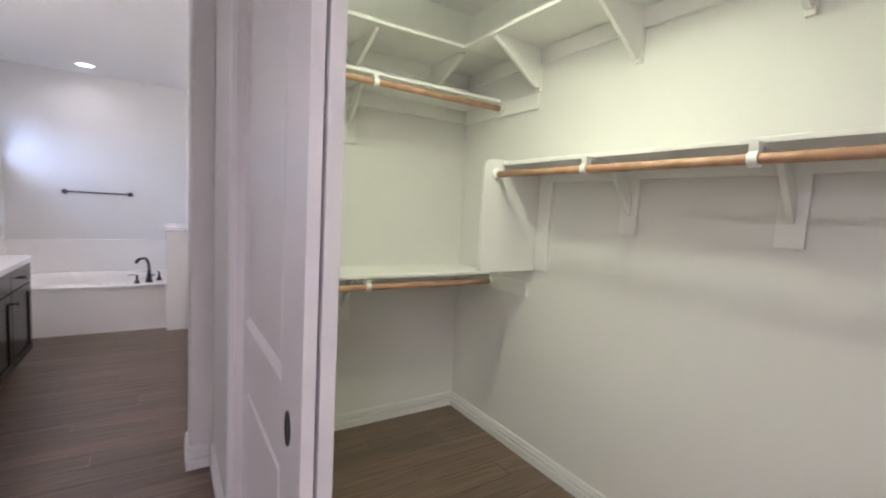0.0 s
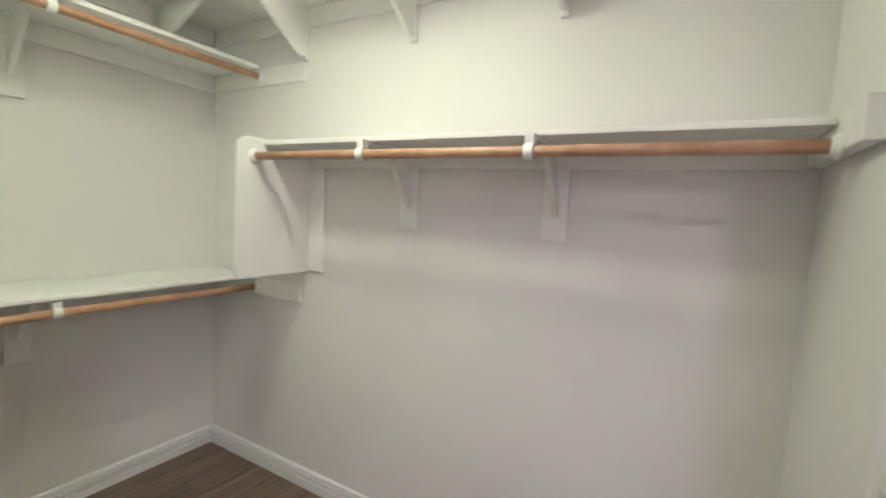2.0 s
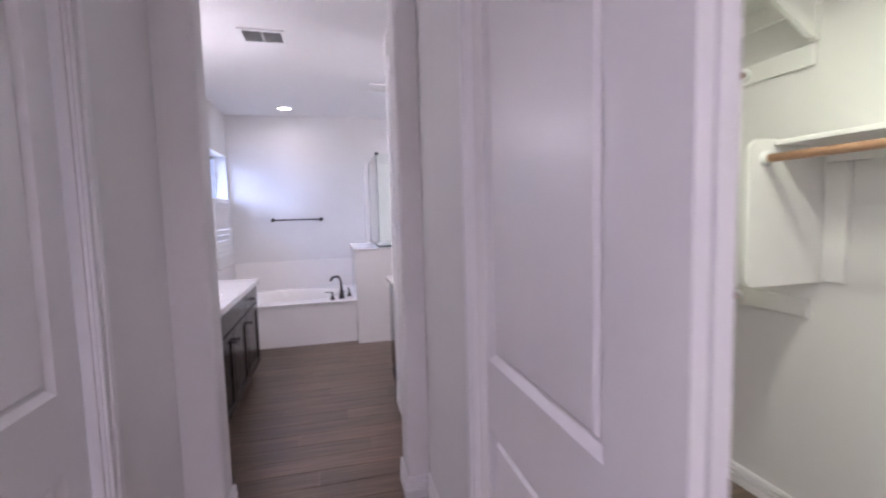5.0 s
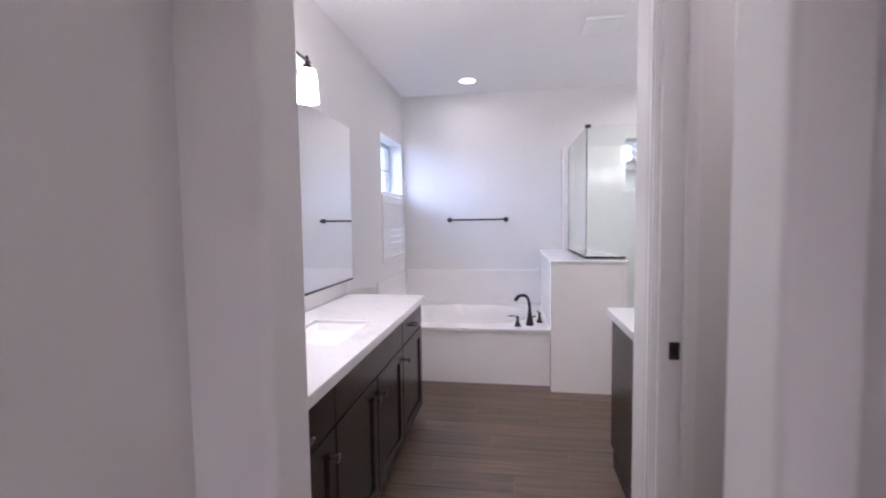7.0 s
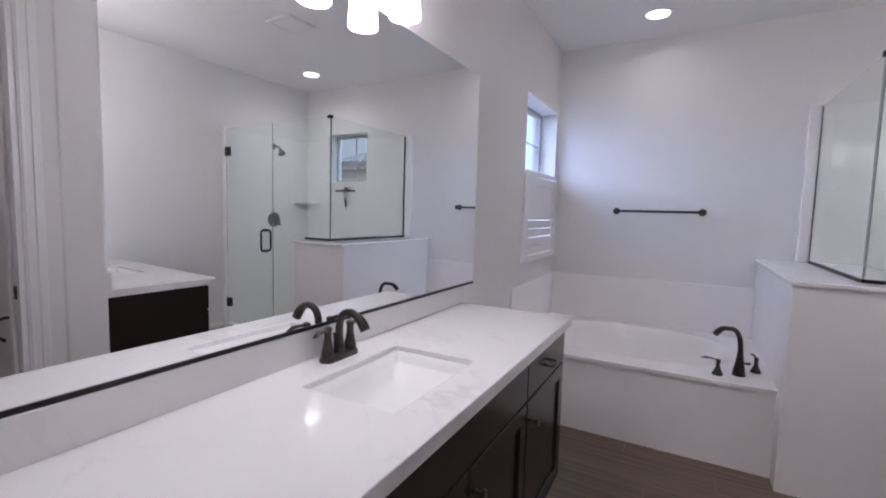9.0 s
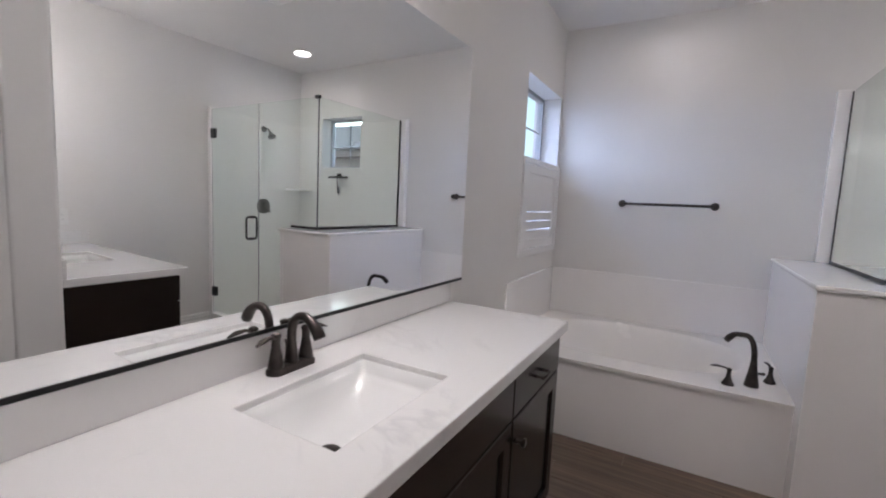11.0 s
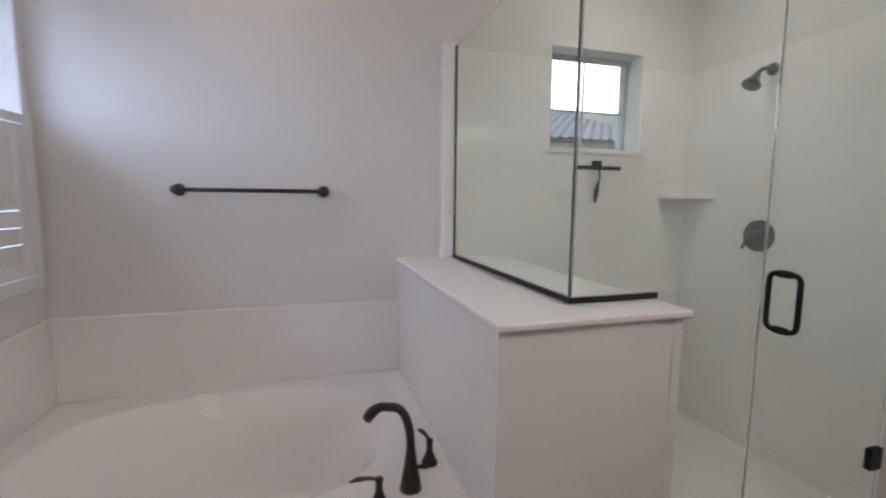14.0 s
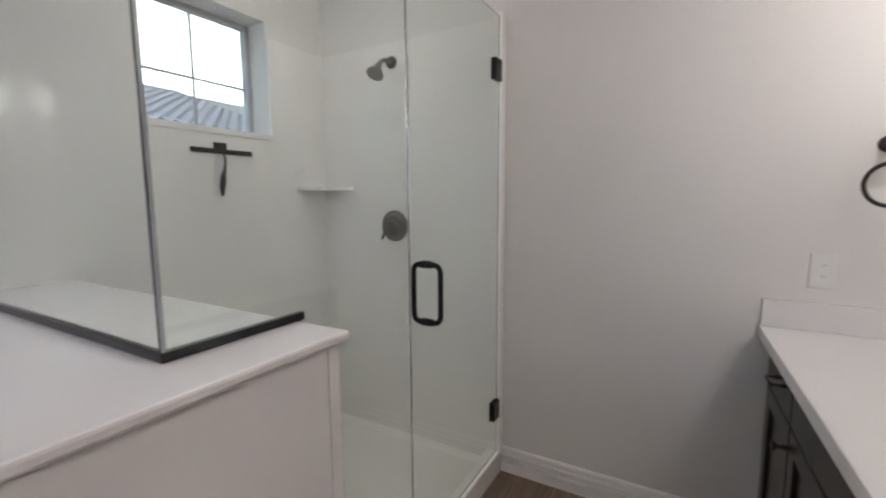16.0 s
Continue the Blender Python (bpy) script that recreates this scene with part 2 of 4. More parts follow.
structure("subfloor", boxes((X0, X1, WY0, YE + 0.2, -0.12, -0.003), (HL - 0.12, X1, Y0 - 0.12, WY0, -0.12, -0.003)), GROUT, "dark grout bed under the floor tiles", "floor")
structure("ceiling", boxes((X0, X1, WY0, YE + 0.2, CEIL, CEIL + 0.12), (HL - 0.12, X1, Y0 - 0.12, WY0, CEIL, CEIL + 0.12)), CEILING, "flat white painted ceiling", "ceiling")


def bullnose(bm, x0, x1, y0, y1, z0, z1, r=0.018):
    box(bm, x0, x1, y0, y1, z0, z1, bev=0)
    vert = [e for e in bm.edges if abs(e.verts[0].co.z - e.verts[1].co.z) > 1]
    bmesh.ops.bevel(bm, geom=vert, offset=r, segments=4, affect='EDGES', profile=0.5)
    return bm


# bathroom's outer walls, with their window openings
WA = (7.18, 7.98, 1.005, 2.215)         # tub window: y0, y1, z0, z1
WB = (1.008, 1.597, 1.665, 2.213)        # shower window: x0, x1, z0, z1
structure("wall_west", boxes(
    (X0, XL, WY1, WA[0], 0, CEIL), (X0, XL, WA[1], YE, 0, CEIL),
    (X0, XL, WA[0], WA[1], 0, WA[2]), (X0, XL, WA[0], WA[1], WA[3], CEIL)), WALL, "white painted wall with a deep window opening", "wall")
structure("wall_north", boxes(
    (X0, WB[0], YE, YE + 0.2, 0, CEIL), (WB[1], X1, YE, YE + 0.2, 0, CEIL),
    (WB[0], WB[1], YE, YE + 0.2, 0, WB[2]), (WB[0], WB[1], YE, YE + 0.2, WB[3], CEIL)), WALL, "white painted end wall with a small window opening", "wall")
structure("wall_east", boxes((XR, X1, 5.05, YE, 0, CEIL)), WALL, "white painted side wall", "wall")
SKEW = 0.038                            # the partition is out of square by this slope
bm = prism(bmesh.new(), [(WC, 5.05, 0), (XR, 5.05, 0), (XR, VY, 0), (WC, VY - SKEW * (XR - WC), 0)], (0, 0, 1), CEIL)
bmesh.ops.bevel(bm, geom=[e for e in bm.edges if abs(e.verts[0].co.z - e.verts[1].co.z) > 1 and e.verts[0].co.x < 1], offset=0.018, segments=4, affect='EDGES', profile=0.5)
structure("wall_behind_vanity", bm, WALL, "white painted partition behind the second vanity", "wall")
structure("wall_toilet_door", boxes((WC, WC + 0.12, 4.90, 5.05, 0, CEIL), (WC, WC + 0.12, 4.14, 4.20, 0, CEIL), (WC, WC + 0.12, 4.20, 4.90, DOOR, CEIL)),
          WALL, "white painted wall round the toilet room doorway", "wall")
structure("wall_toilet_east", boxes((X1 - 0.14, X1, 4.14, 5.05, 0, CEIL)), WALL, "white painted toilet room wall", "wall")
structure("wall_closet_north", boxes((HR + 0.12, X1, YC, 4.14, 0, CEIL)), WALL, "white painted wall between closet and toilet room", "wall")
structure("wall_passage_west", bullnose(bmesh.new(), X0, PL, WY0, WY1, 0, CEIL), WALL, "white painted wing wall with rounded corner", "wall")
structure("wall_passage_east", bullnose(bmesh.new(), PR, HR + 0.12, WY0, WY1 + 0.02, 0, CEIL), WALL, "white painted wing wall with rounded corner", "wall")
# hall and closet
RX, RY = 1.33, 1.352                    # corner of the closet's return
CO0, CO1 = 1.0, 3.12                   # closet opening in the hall wall
structure("wall_hall_east", boxes(
    (HR, HR + 0.12, CO1, WY0, 0, CEIL), (HR, HR + 0.12, Y0, CO0, 0, CEIL), (HR, HR + 0.12, CO0, CO1, DOOR, CEIL)), WALL,
    "white painted hall wall with the closet opening", "wall")
LD0, LD1 = 2.50, 3.32                   # door in the other hall wall
structure("wall_hall_west", boxes(
    (HL - 0.12, HL, LD1, WY0, 0, CEIL), (HL - 0.12, HL, Y0, LD0, 0, CEIL), (HL - 0.12, HL, LD0, LD1, DOOR, CEIL)), WALL,
    "white painted hall wall with a door", "wall")
structure("wall_hall_south", boxes((HL - 0.12, X1, Y0 - 0.12, Y0, 0, CEIL)), WALL, "white painted wall closing the hall and closet", "wall")
structure("wall_closet_east", boxes((XC, X1, RY, YC, 0, CEIL)), WALL, "off-white painted closet wall", "wall")
structure("wall_closet_return", bullnose(bmesh.new(), RX, X1, Y0, RY, 0, CEIL, 0.02), WALL, "off-white closet wall with a rounded corner", "wall")


# baseboards: stepped profile, run between two points along a wall, out towards (ox, oy)
def baseboard(x0, y0, x1, y1, ox, oy, h=0.125):
    bm = bmesh.new()
    prof = [(0, 0), (0.016, 0), (0.016, h * 0.42), (0.001, h * 0.445), (0.001, h * 0.50), (0.015, h * 0.54), (0.015, h * 0.70),
            (0.001, h * 0.725), (0.001, h * 0.785), (0.013, h * 0.825), (0.011, h * 0.94), (0.005, h), (0, h)]
    rows = []
    for x, y in ((x0, y0), (x1, y1)):
        rows.append([bm.verts.new((x + ox * d, y + oy * d, z)) for d, z in prof])
    n = len(prof)
    for i in range(n):
        bm.faces.new((rows[0][i], rows[0][(i + 1) % n], rows[1][(i + 1) % n], rows[1][i]))
    bm.faces.new(rows[0]); bm.faces.new(rows[1][::-1])
    return structure("baseboard", bm, TRIM, "white stepped profile baseboard along the wall", "baseboard")


T = 0.016
baseboard(HR + 0.12, YC, XC - T, YC, 0, -1, 0.099)
baseboard(XC, RY, XC, YC, -1, 0, 0.099)
baseboard(RX, RY, XC - T, RY, 0, 1, 0.099)
baseboard(XR, VY + 0.59, XR, 6.9005, -1, 0)
baseboard(HR, CO1 + 0.11, HR, WY0, -1, 0)
baseboard(PR, WY0, HR - T, WY0, 0, -1)
baseboard(PR, WY0 - T, PR, WY1 + 0.02, -1, 0)
baseboard(HL, LD1 + 0.11, HL, WY0, 1, 0)
baseboard(HL + T, WY0, PL, WY0, 0, -1)
baseboard(PL, WY0 - T, PL, WY1 + T, 1, 0)
baseboard(PL, WY1, -0.80, WY1, 0, 1)
baseboard(WC, 4.99, WC, 5.14, -1, 0)
baseboard(HL, Y0, HL, LD0 - 0.11, 1, 0)
baseboard(WC + 0.12, 5.05, X1 - 0.14, 5.05, 0, -1)


# casings: moulded boards round an opening in a wall x = const, standing out towards ox
def casing(x, y0, y1, top, ox, sides=(True, True), wd=0.085):
    bm = bmesh.new()
    def board(a0, a1, z0, z1):
        box(bm, x, x + ox * 0.012, a0, a1, z0, z1, 0.003)
    def bead(a0, a1, z0, z1):
        box(bm, x + ox * 0.010, x + ox * 0.020, a0, a1, z0, z1, 0.004)
    if sides[0]:
        board(y0 - wd, y0 - 0.006, 0, top + wd); bead(y0 - wd, y0 - wd * 0.6, 0, top + wd); bead(y0 - 0.026, y0 - 0.012, 0, top)
    if sides[1]:
        board(y1 + 0.006, y1 + wd, 0, top + wd); bead(y1 + wd * 0.6, y1 + wd, 0, top + wd); bead(y1 + 0.012, y1 + 0.026, 0, top)
    board(y0, y1, top + 0.006, top + wd); bead(y0, y1, top + wd * 0.6, top + wd)
    return structure("door_casing", bm, TRIM, "white moulded door casing", "trim")


casing(HR, CO0, CO1, DOOR, -1)
casing(HL, LD0, LD1, DOOR, 1)
casing(WC, 4.20, 4.90, DOOR, -1)
# toilet room jamb with its strike plate
structure("door_jamb", boxes((WC - 0.004, WC + 0.124, 4.884, 4.90, 0, DOOR), (WC + 0.075, WC + 0.110, 4.872, 4.884, 0, DOOR)), TRIM, "white painted door jamb", "trim")
sp = thing("strike_plate", (WC + 0.048, 4.882, 0.916), "dark bronze strike plate let into the jamb", "strike plate")
part("plate", boxes((WC + 0.030, WC + 0.066, 4.880, 4.8835, 0.884, 0.948), bev=0.001), BRONZE, sp)
# flat dark patch for the shaded bolt hole
part("hole_shade", boxes((WC + 0.040, WC + 0.056, 4.8785, 4.8805, 0.898, 0.934)), DARK, sp)


# two-panel interior door leaf in the plane x = const, face towards ox
def panel_door(name, x, th, y0, y1, ox, label, st=0.115, pull_y=None):
    d = thing(name, (x, (y0 + y1) / 2, 0), label, "door")
    xb, zt = x - ox * th, DOOR - 0.012
    bot, mid0, mid1, top = 0.22, 0.772, 0.989, zt - 0.13
    xi = x - ox * 0.007
    rows = [(x, xb, y0, y0 + st, 0.01, zt), (x, xb, y1 - st, y1, 0.01, zt), (x, xb, y0 + st, y1 - st, 0.01, bot),
            (x, xb, y0 + st, y1 - st, mid0, mid1), (x, xb, y0 + st, y1 - st, top, zt)]
    bm = bmesh.new()
    for r in rows:
        box(bm, min(r[0], r[1]), max(r[0], r[1]), *r[2:])
    leaf = part("leaf", bm, TRIM, d)
    for z0, z1 in ((bot, mid0), (mid1, top)):
        bm = bmesh.new()
        a0, a1 = y0 + st, y1 - st
        prism_rows = [(0.0, 0.0), (0.022, 0.014), (0.030, 0.014), (0.040, 0.006)]
        rings = []
        for ins, dep in prism_rows:
            rings.append([bm.verts.new((x - ox * dep, a, z)) for a, z in ((a0 + ins, z0 + ins), (a1 - ins, z0 + ins), (a1 - ins, z1 - ins), (a0 + ins, z1 - ins))])
        for p, q in zip(rings, rings[1:]):
            for i in range(4):
                bm.faces.new((p[i], p[(i + 1) % 4], q[(i + 1) % 4], q[i]))
        bm.faces.new(rings[-1])
        back = [bm.verts.new((xb, a, z)) for a, z in ((a0, z0), (a1, z0), (a1, z1), (a0, z1))]
        bm.faces.new(back)
        for i in range(4):
            bm.faces.new((rings[0][i], rings[0][(i + 1) % 4], back[(i + 1) % 4], back[i]))
        part("raised_panel", bm, TRIM, d)
    if pull_y:
        bm = bmesh.new()
        n = 24
        outer = [bm.verts.new((x + ox * 0.003, pull_y + 0.024 * math.cos(2 * math.pi * i / n), 0.905 + 0.042 * math.sin(2 * math.pi * i / n))) for i in range(n)]
        inner = [bm.verts.new((x + ox * 0.001, pull_y + 0.017 * math.cos(2 * math.pi * i / n), 0.905 + 0.033 * math.sin(2 * math.pi * i / n))) for i in range(n)]
        base = [bm.verts.new((x - ox * 0.001, v.co.y, v.co.z)) for v in outer]
        for i in range(n):
            j = (i + 1) % n
            bm.faces.new((outer[i], outer[j], inner[j], inner[i])); bm.faces.new((base[i], base[j], outer[j], outer[i]))
        bm.faces.new(inner)
        part("flush_pull", bm, BLACK, d, "black oval flush pull")
    return d


panel_door("pocket_door", 0.385, 0.028, 2.322, 3.29, -1, "white two-panel sliding closet door, half open, black oval pull", 0.19, 2.435)
structure("pocket_door_post", boxes((0.4225, 0.457, 2.324, 3.12, 0.005, DOOR - 0.01), bev=0.002), TRIM, "white post behind the sliding door's edge", "trim")
panel_door("hall_door", HL - 0.03, 0.035, LD0 + 0.004, LD1 - 0.004, 1, "white two-panel hall door, closed")

# ---- closet ----
SF = 0.43                               # shelf depth


def shelf_board(rows, label):
    return tagged(new("closet_shelf", mesh("closet_shelf", boxes(*rows, bev=0.003), SHELF)), label, "shelf", "closet shelves")


XS = XC - 0.285
ZT, ZU, ZM, ZL = 2.345, 2.105, 1.673, 1.030     # tops of the shelves' undersides
HI = HR + 0.122
# top shelf runs round the corner
shelf_board([(HI, XC - 0.002, YC - 0.43, YC - 0.002, ZT, ZT + 0.019), (XC - 0.345, XC - 0.002, RY + 0.002, YC - 0.43, ZT, ZT + 0.019)], "white painted corner shelf high under the ceiling")
shelf_board([(HI, XC - 0.022, YC - 0.385, YC - 0.002, ZU, ZU + 0.019)], "white painted upper hanging shelf on the end wall")
shelf_board([(HI, XC - 0.022, YC - 0.385, YC - 0.002, ZL, ZL + 0.019)], "white painted lower hanging shelf on the end wall")
shelf_board([(XS, XC - 0.022, RY + 0.038, 3.246, ZM, ZM + 0.019)], "white painted middle hanging shelf along the long wall")

# end panel of the middle shelf, with rounded front corners
bm = bmesh.new()
poly, r = [], 0.055
z0, z1, xa, xb = 1.11, 1.699, 1.527, XC - 0.002
for cx, cz, a0 in ((xa + r, z1 - r, 90), (xa + r * 0.6, z0 + r * 0.6, 180)):
    rr_ = r if a0 == 90 else r * 0.6
    for i in range(9):
        a = radians(a0 + i * 90 / 8)
        poly.append((cx + rr_ * math.cos(a), 3.248, cz + rr_ * math.sin(a)))
poly += [(xb, 3.248, z0), (xb, 3.248, z1)]
prism(bm, poly, (0, 1, 0), 0.019)
tagged(new("shelf_end_panel", mesh("shelf_end_panel", bm, SHELF)), "white painted shelf end panel with rounded corners", "panel")


def cleat(name, row, label):
    return tagged(new(name, mesh(name, boxes(row, bev=0.0025), SHELF)), label, "cleat", "closet cleats")


CL = "white painted wall cleat under a closet shelf"
cleat("shelf_cleat", (XC - 0.018, XC, RY + 0.037, 3.246, ZM - 0.068, ZM), CL)
cleat("shelf_cleat", (HI, XC - 0.02, YC - 0.018, YC, ZU - 0.085, ZU), CL)
cleat("shelf_cleat", (HI, XC - 0.02, YC - 0.018, YC, ZL - 0.085, ZL), CL)
cleat("shelf_cleat", (HI, XC - 0.02, YC - 0.018, YC, ZT - 0.085, ZT), CL)
cleat("shelf_cleat", (XC - 0.018, XC, RY, YC - 0.02, ZT - 0.085, ZT), CL)
cleat("shelf_cleat", (XC - 0.018, XC, 3.31, YC, ZU - 0.085, ZU + 0.0), CL)
cleat("shelf_cleat", (XC - 0.018, XC, 3.295, YC, ZL - 0.085, ZL), CL)
cleat("shelf_cleat", (1.465, XC, RY, RY + 0.036, ZM - 0.062, ZM + 0.022), CL)
cleat("shelf_cleat", (RX - 0.018, RX, RY - 0.50, RY - 0.012, 1.036, 1.097), CL)
cleat("shelf_upright", (XC - 0.018, XC, 3.157, 3.2465, 1.115, ZM - 0.069), "white upright board against the shelf end panel")


# hanging rods on white sockets
def rod(p0, p1, label):
    p0, p1 = Vector(p0), Vector(p1)
    d = (p1 - p0).normalized()
    t = thing("hanging_rod", p0, label, "closet rod", "closet rods")
    part("rod", tube(bmesh.new(), [p0, p0.lerp(p1, 0.33), p0.lerp(p1, 0.66), p1], [0.0165] * 4, 20), ROD, t)
    for p, s in ((p0, 1), (p1, -1)):
        part("socket", lathe(bmesh.new(), p - d * s * 0.001, d * s, [(0, 0.031), (0.006, 0.031), (0.008, 0.024), (0.018, 0.023)], 20), PLASTIC, t, "white plastic rod socket")
    return t


ry_, rx_ = YC - 0.395, XC - 0.324
rod((HI, ry_, 2.065), (XC - 0.018, ry_, 2.065), "reddish wooden hanging rod under the upper shelf")
rod((HI, ry_, 0.985), (XC - 0.018, ry_, 0.985), "reddish wooden hanging rod under the lower shelf")
rod((rx_, RY + 0.036, 1.622), (rx_, 3.248, 1.622), "reddish wooden hanging rod along the long wall")
rod((RX - 0.018, 1.197, 1.052), (HI, 1.197, 1.052), "reddish wooden hanging rod in the closet's short leg")


# shelf brackets: wall plate, slanted brace and, where a rod hangs, a hook
def bracket(wall_pt, out, z, drop, depth, hook=True, plate_w=0.085, tail=0.08, under=0.086):
    """wall_pt: (x, y) on the wall; out: unit vector into the room; z: the shelf's underside."""
    wx, wy = wall_pt
    o = Vector((out[0], out[1], 0)); s = Vector((-out[1], out[0], 0)); c = Vector((wx, wy, 0))
    t = thing("shelf_bracket", (wx, wy, z - drop - tail), "white shelf bracket with wall plate and slanted brace", "bracket", "closet brackets")
    def slab(a0, a1, w, z0, z1):
        bm = bmesh.new()
        prism(bm, [c + o * a0 - s * w / 2 + Vector((0, 0, z0)), c + o * a1 - s * w / 2 + Vector((0, 0, z0)),
                   c + o * a1 - s * w / 2 + Vector((0, 0, z1)), c + o * a0 - s * w / 2 + Vector((0, 0, z1))], s, w)
        return bm
    part("wall_plate", slab(0, 0.018, plate_w, z - drop - tail, z - under), SHELF, t)
    bm = bmesh.new()
    w = 0.019
    if hook:
        q = [(0.0185, z - drop), (0.0185, z - drop + 0.09), (depth * 0.62, z - 0.001), (depth, z - 0.001), (depth, z - 0.03)]
    else:
        q = [(0.0185, z - drop - 0.012), (0.0185, z - 0.001), (depth, z - 0.001), (depth, z - 0.016), (0.05, z - drop - 0.012)]
    prism(bm, [c + o * a - s * w / 2 + Vector((0, 0, h)) for a, h in q], s, w)
    if hook:
        rc = 0.324 if abs(out[0]) > 0.5 else 0.395
        arm_ = [(0.0185, z - 0.014), (rc + 0.016, z - 0.014), (rc + 0.016, z - 0.001), (0.0185, z - 0.001)]
        prism(bm, [c + o * a - s * 0.011 + Vector((0, 0, h)) for a, h in arm_], s, 0.022)
    part("brace", bm, SHELF, t)
    if hook:
        bm = bmesh.new()
        hz = 1.622 if rc < 0.35 else z - 0.040
        prof = [(rc + 0.0245 * math.cos(radians(a)), hz + 0.0245 * math.sin(radians(a))) for a in range(70, -201, -18)]
        prof += [(rc + 0.0172 * math.cos(radians(a)), hz + 0.0172 * math.sin(radians(a))) for a in range(-200, 71, 18)]
        prism(bm, [c + o * a - s * 0.0135 + Vector((0, 0, h)) for a, h in prof], s, 0.027)
        tab = [(rc - 0.012, hz + 0.018), (rc + 0.012, hz + 0.018), (rc + 0.016, z - 0.001), (rc - 0.016, z - 0.001)]
        prism(bm, [c + o * a - s * 0.0135 + Vector((0, 0, h)) for a, h in tab], s, 0.027)
        part("rod_hook", bm, HOOKWHITE, t, "white rod hook")
    return t


for y in (2.675, 2.06):
    bracket((XC, y), (-1, 0), ZM, 0.235, 0.17, under=0.066)
    bracket((XC, y + 0.02), (-1, 0), ZT, 0.20, 0.335, False, 0.03, 0.03)
bracket((XC, 3.315), (-1, 0), ZT, 0.20, 0.335, False, 0.03, 0.03)
bracket((XC, 1.50), (-1, 0), ZT, 0.20, 0.335, False, 0.03, 0.03)
bracket((1.07, YC), (0, -1), ZU, 0.235, 0.20)
bracket((1.07, YC), (0, -1), ZL, 0.235, 0.20)
bracket((1.07, YC), (0, -1), ZT, 0.16, 0.38, False, 0.03, 0.03)
bracket((1.62, YC), (0, -1), ZT, 0.16, 0.38, False, 0.03, 0.03)

# ceiling light of the closet, above the view
t = thing("semi_flush_light", (1.02, 2.66, CEIL), "round white semi-flush light on a short stem in the closet", "ceiling light")
part("base", lathe(bmesh.new(), (1.02, 2.66, CEIL), (0, 0, -1), [(0, 0.07), (0.015, 0.07), (0.022, 0.06)], 28), PLASTIC, t)
part("stem", lathe(bmesh.new(), (1.02, 2.66, CEIL - 0.02), (0, 0, -1), [(0, 0.010), (0.13, 0.010)], 12), PLASTIC, t)
part("bowl", lathe(bmesh.new(), (1.02, 2.66, CEIL - 0.15), (0, 0, -1), [(0, 0.175), (0.01, 0.178), (0.05, 0.16), (0.085, 0.11), (0.095, 0.05)], 32), BOWL, t, "lit opal bowl")
# hall and toilet room fixtures are added out of view to carry the fill
for x, y, nm in ((-0.40, 0.74, "hall"), (1.15, 4.62, "toilet room")):
    t = thing("flush_fill_light", (x, y, CEIL), f"round white flush fill light, added out of view, in the {nm}", "ceiling light", "ceiling lights")
    part("base", lathe(bmesh.new(), (x, y, CEIL), (0, 0, -1), [(0, 0.19), (0.03, 0.19), (0.04, 0.18)], 32), PLASTIC, t)
    part("diffuser", lathe(bmesh.new(), (x, y, CEIL - 0.04), (0, 0, -1), [(0, 0.178), (0.025, 0.165), (0.04, 0.12)], 32), DOME, t)

# ---- bathroom: windows ----
def window_unit(name, horiz, a0, a1, z0, z1, depth0, depth1, cross_z, label, fw=0.035):
    """A framed window set in its opening. horiz: True when it runs along x (plane y = depth)."""
    d = thing(name, ((a0 + a1) / 2, depth0, z0) if horiz else (depth0, (a0 + a1) / 2, z0), label, "window")
    d["kind"] = "structure"
    def B_(bm, p0, p1, q0, q1, r0, r1):
        if horiz:
            box(bm, p0, p1, min(q0, q1), max(q0, q1), r0, r1, 0.002)
        else:
            box(bm, min(q0, q1), max(q0, q1), p0, p1, r0, r1, 0.002)
    bm = bmesh.new()
    B_(bm, a0, a0 + fw, depth0, depth1, z0, z1); B_(bm, a1 - fw, a1, depth0, depth1, z0, z1)
    B_(bm, a0 + fw, a1 - fw, depth0, depth1, z0, z0 + fw); B_(bm, a0 + fw, a1 - fw, depth0, depth1, z1 - fw, z1)
    part("window_frame", bm, FRAMEGREY, d, "grey vinyl window frame")
    mid = (depth0 + depth1) / 2
    am = (a0 + a1) / 2
    bm = bmesh.new(); B_(bm, am - 0.006, am + 0.006, mid - 0.006, mid + 0.006, z0 + fw, z1 - fw); part("muntin", bm, FRAMEGREY, d)
    bm = bmesh.new(); B_(bm, a0 + fw, a1 - fw, mid - 0.007, mid + 0.007, cross_z - 0.006, cross_z + 0.006); part("muntin", bm, FRAMEGREY, d)
    bm = bmesh.new(); B_(bm, a0 + fw, a1 - fw, mid + 0.010, mid + 0.014, z0 + fw, z1 - fw)
    g = part("pane", bm, WINDOWGLASS, d, "clear window glass")
    g.visible_shadow = False
    return d


window_unit("window_1", False, WA[0] + 0.001, WA[1] - 0.001, WA[2], WA[3] - 0.001, XL - 0.14, XL - 0.19, 1.94, "small tub window with grey frame and muntins", 0.028)
window_unit("window_2", True, WB[0] + 0.001, WB[1] - 0.001, WB[2], WB[3] - 0.001, YE + 0.12, YE + 0.165, 1.90, "small shower window with grey frame and muntins", 0.024)
structure("window_sill", boxes((WB[0] - 0.02, WB[1] + 0.012, YE - 0.024, YE + 0.118, WB[2] - 0.028, WB[2]), bev=0.003), SURROUND, "white stone window sill in the shower", "sill")

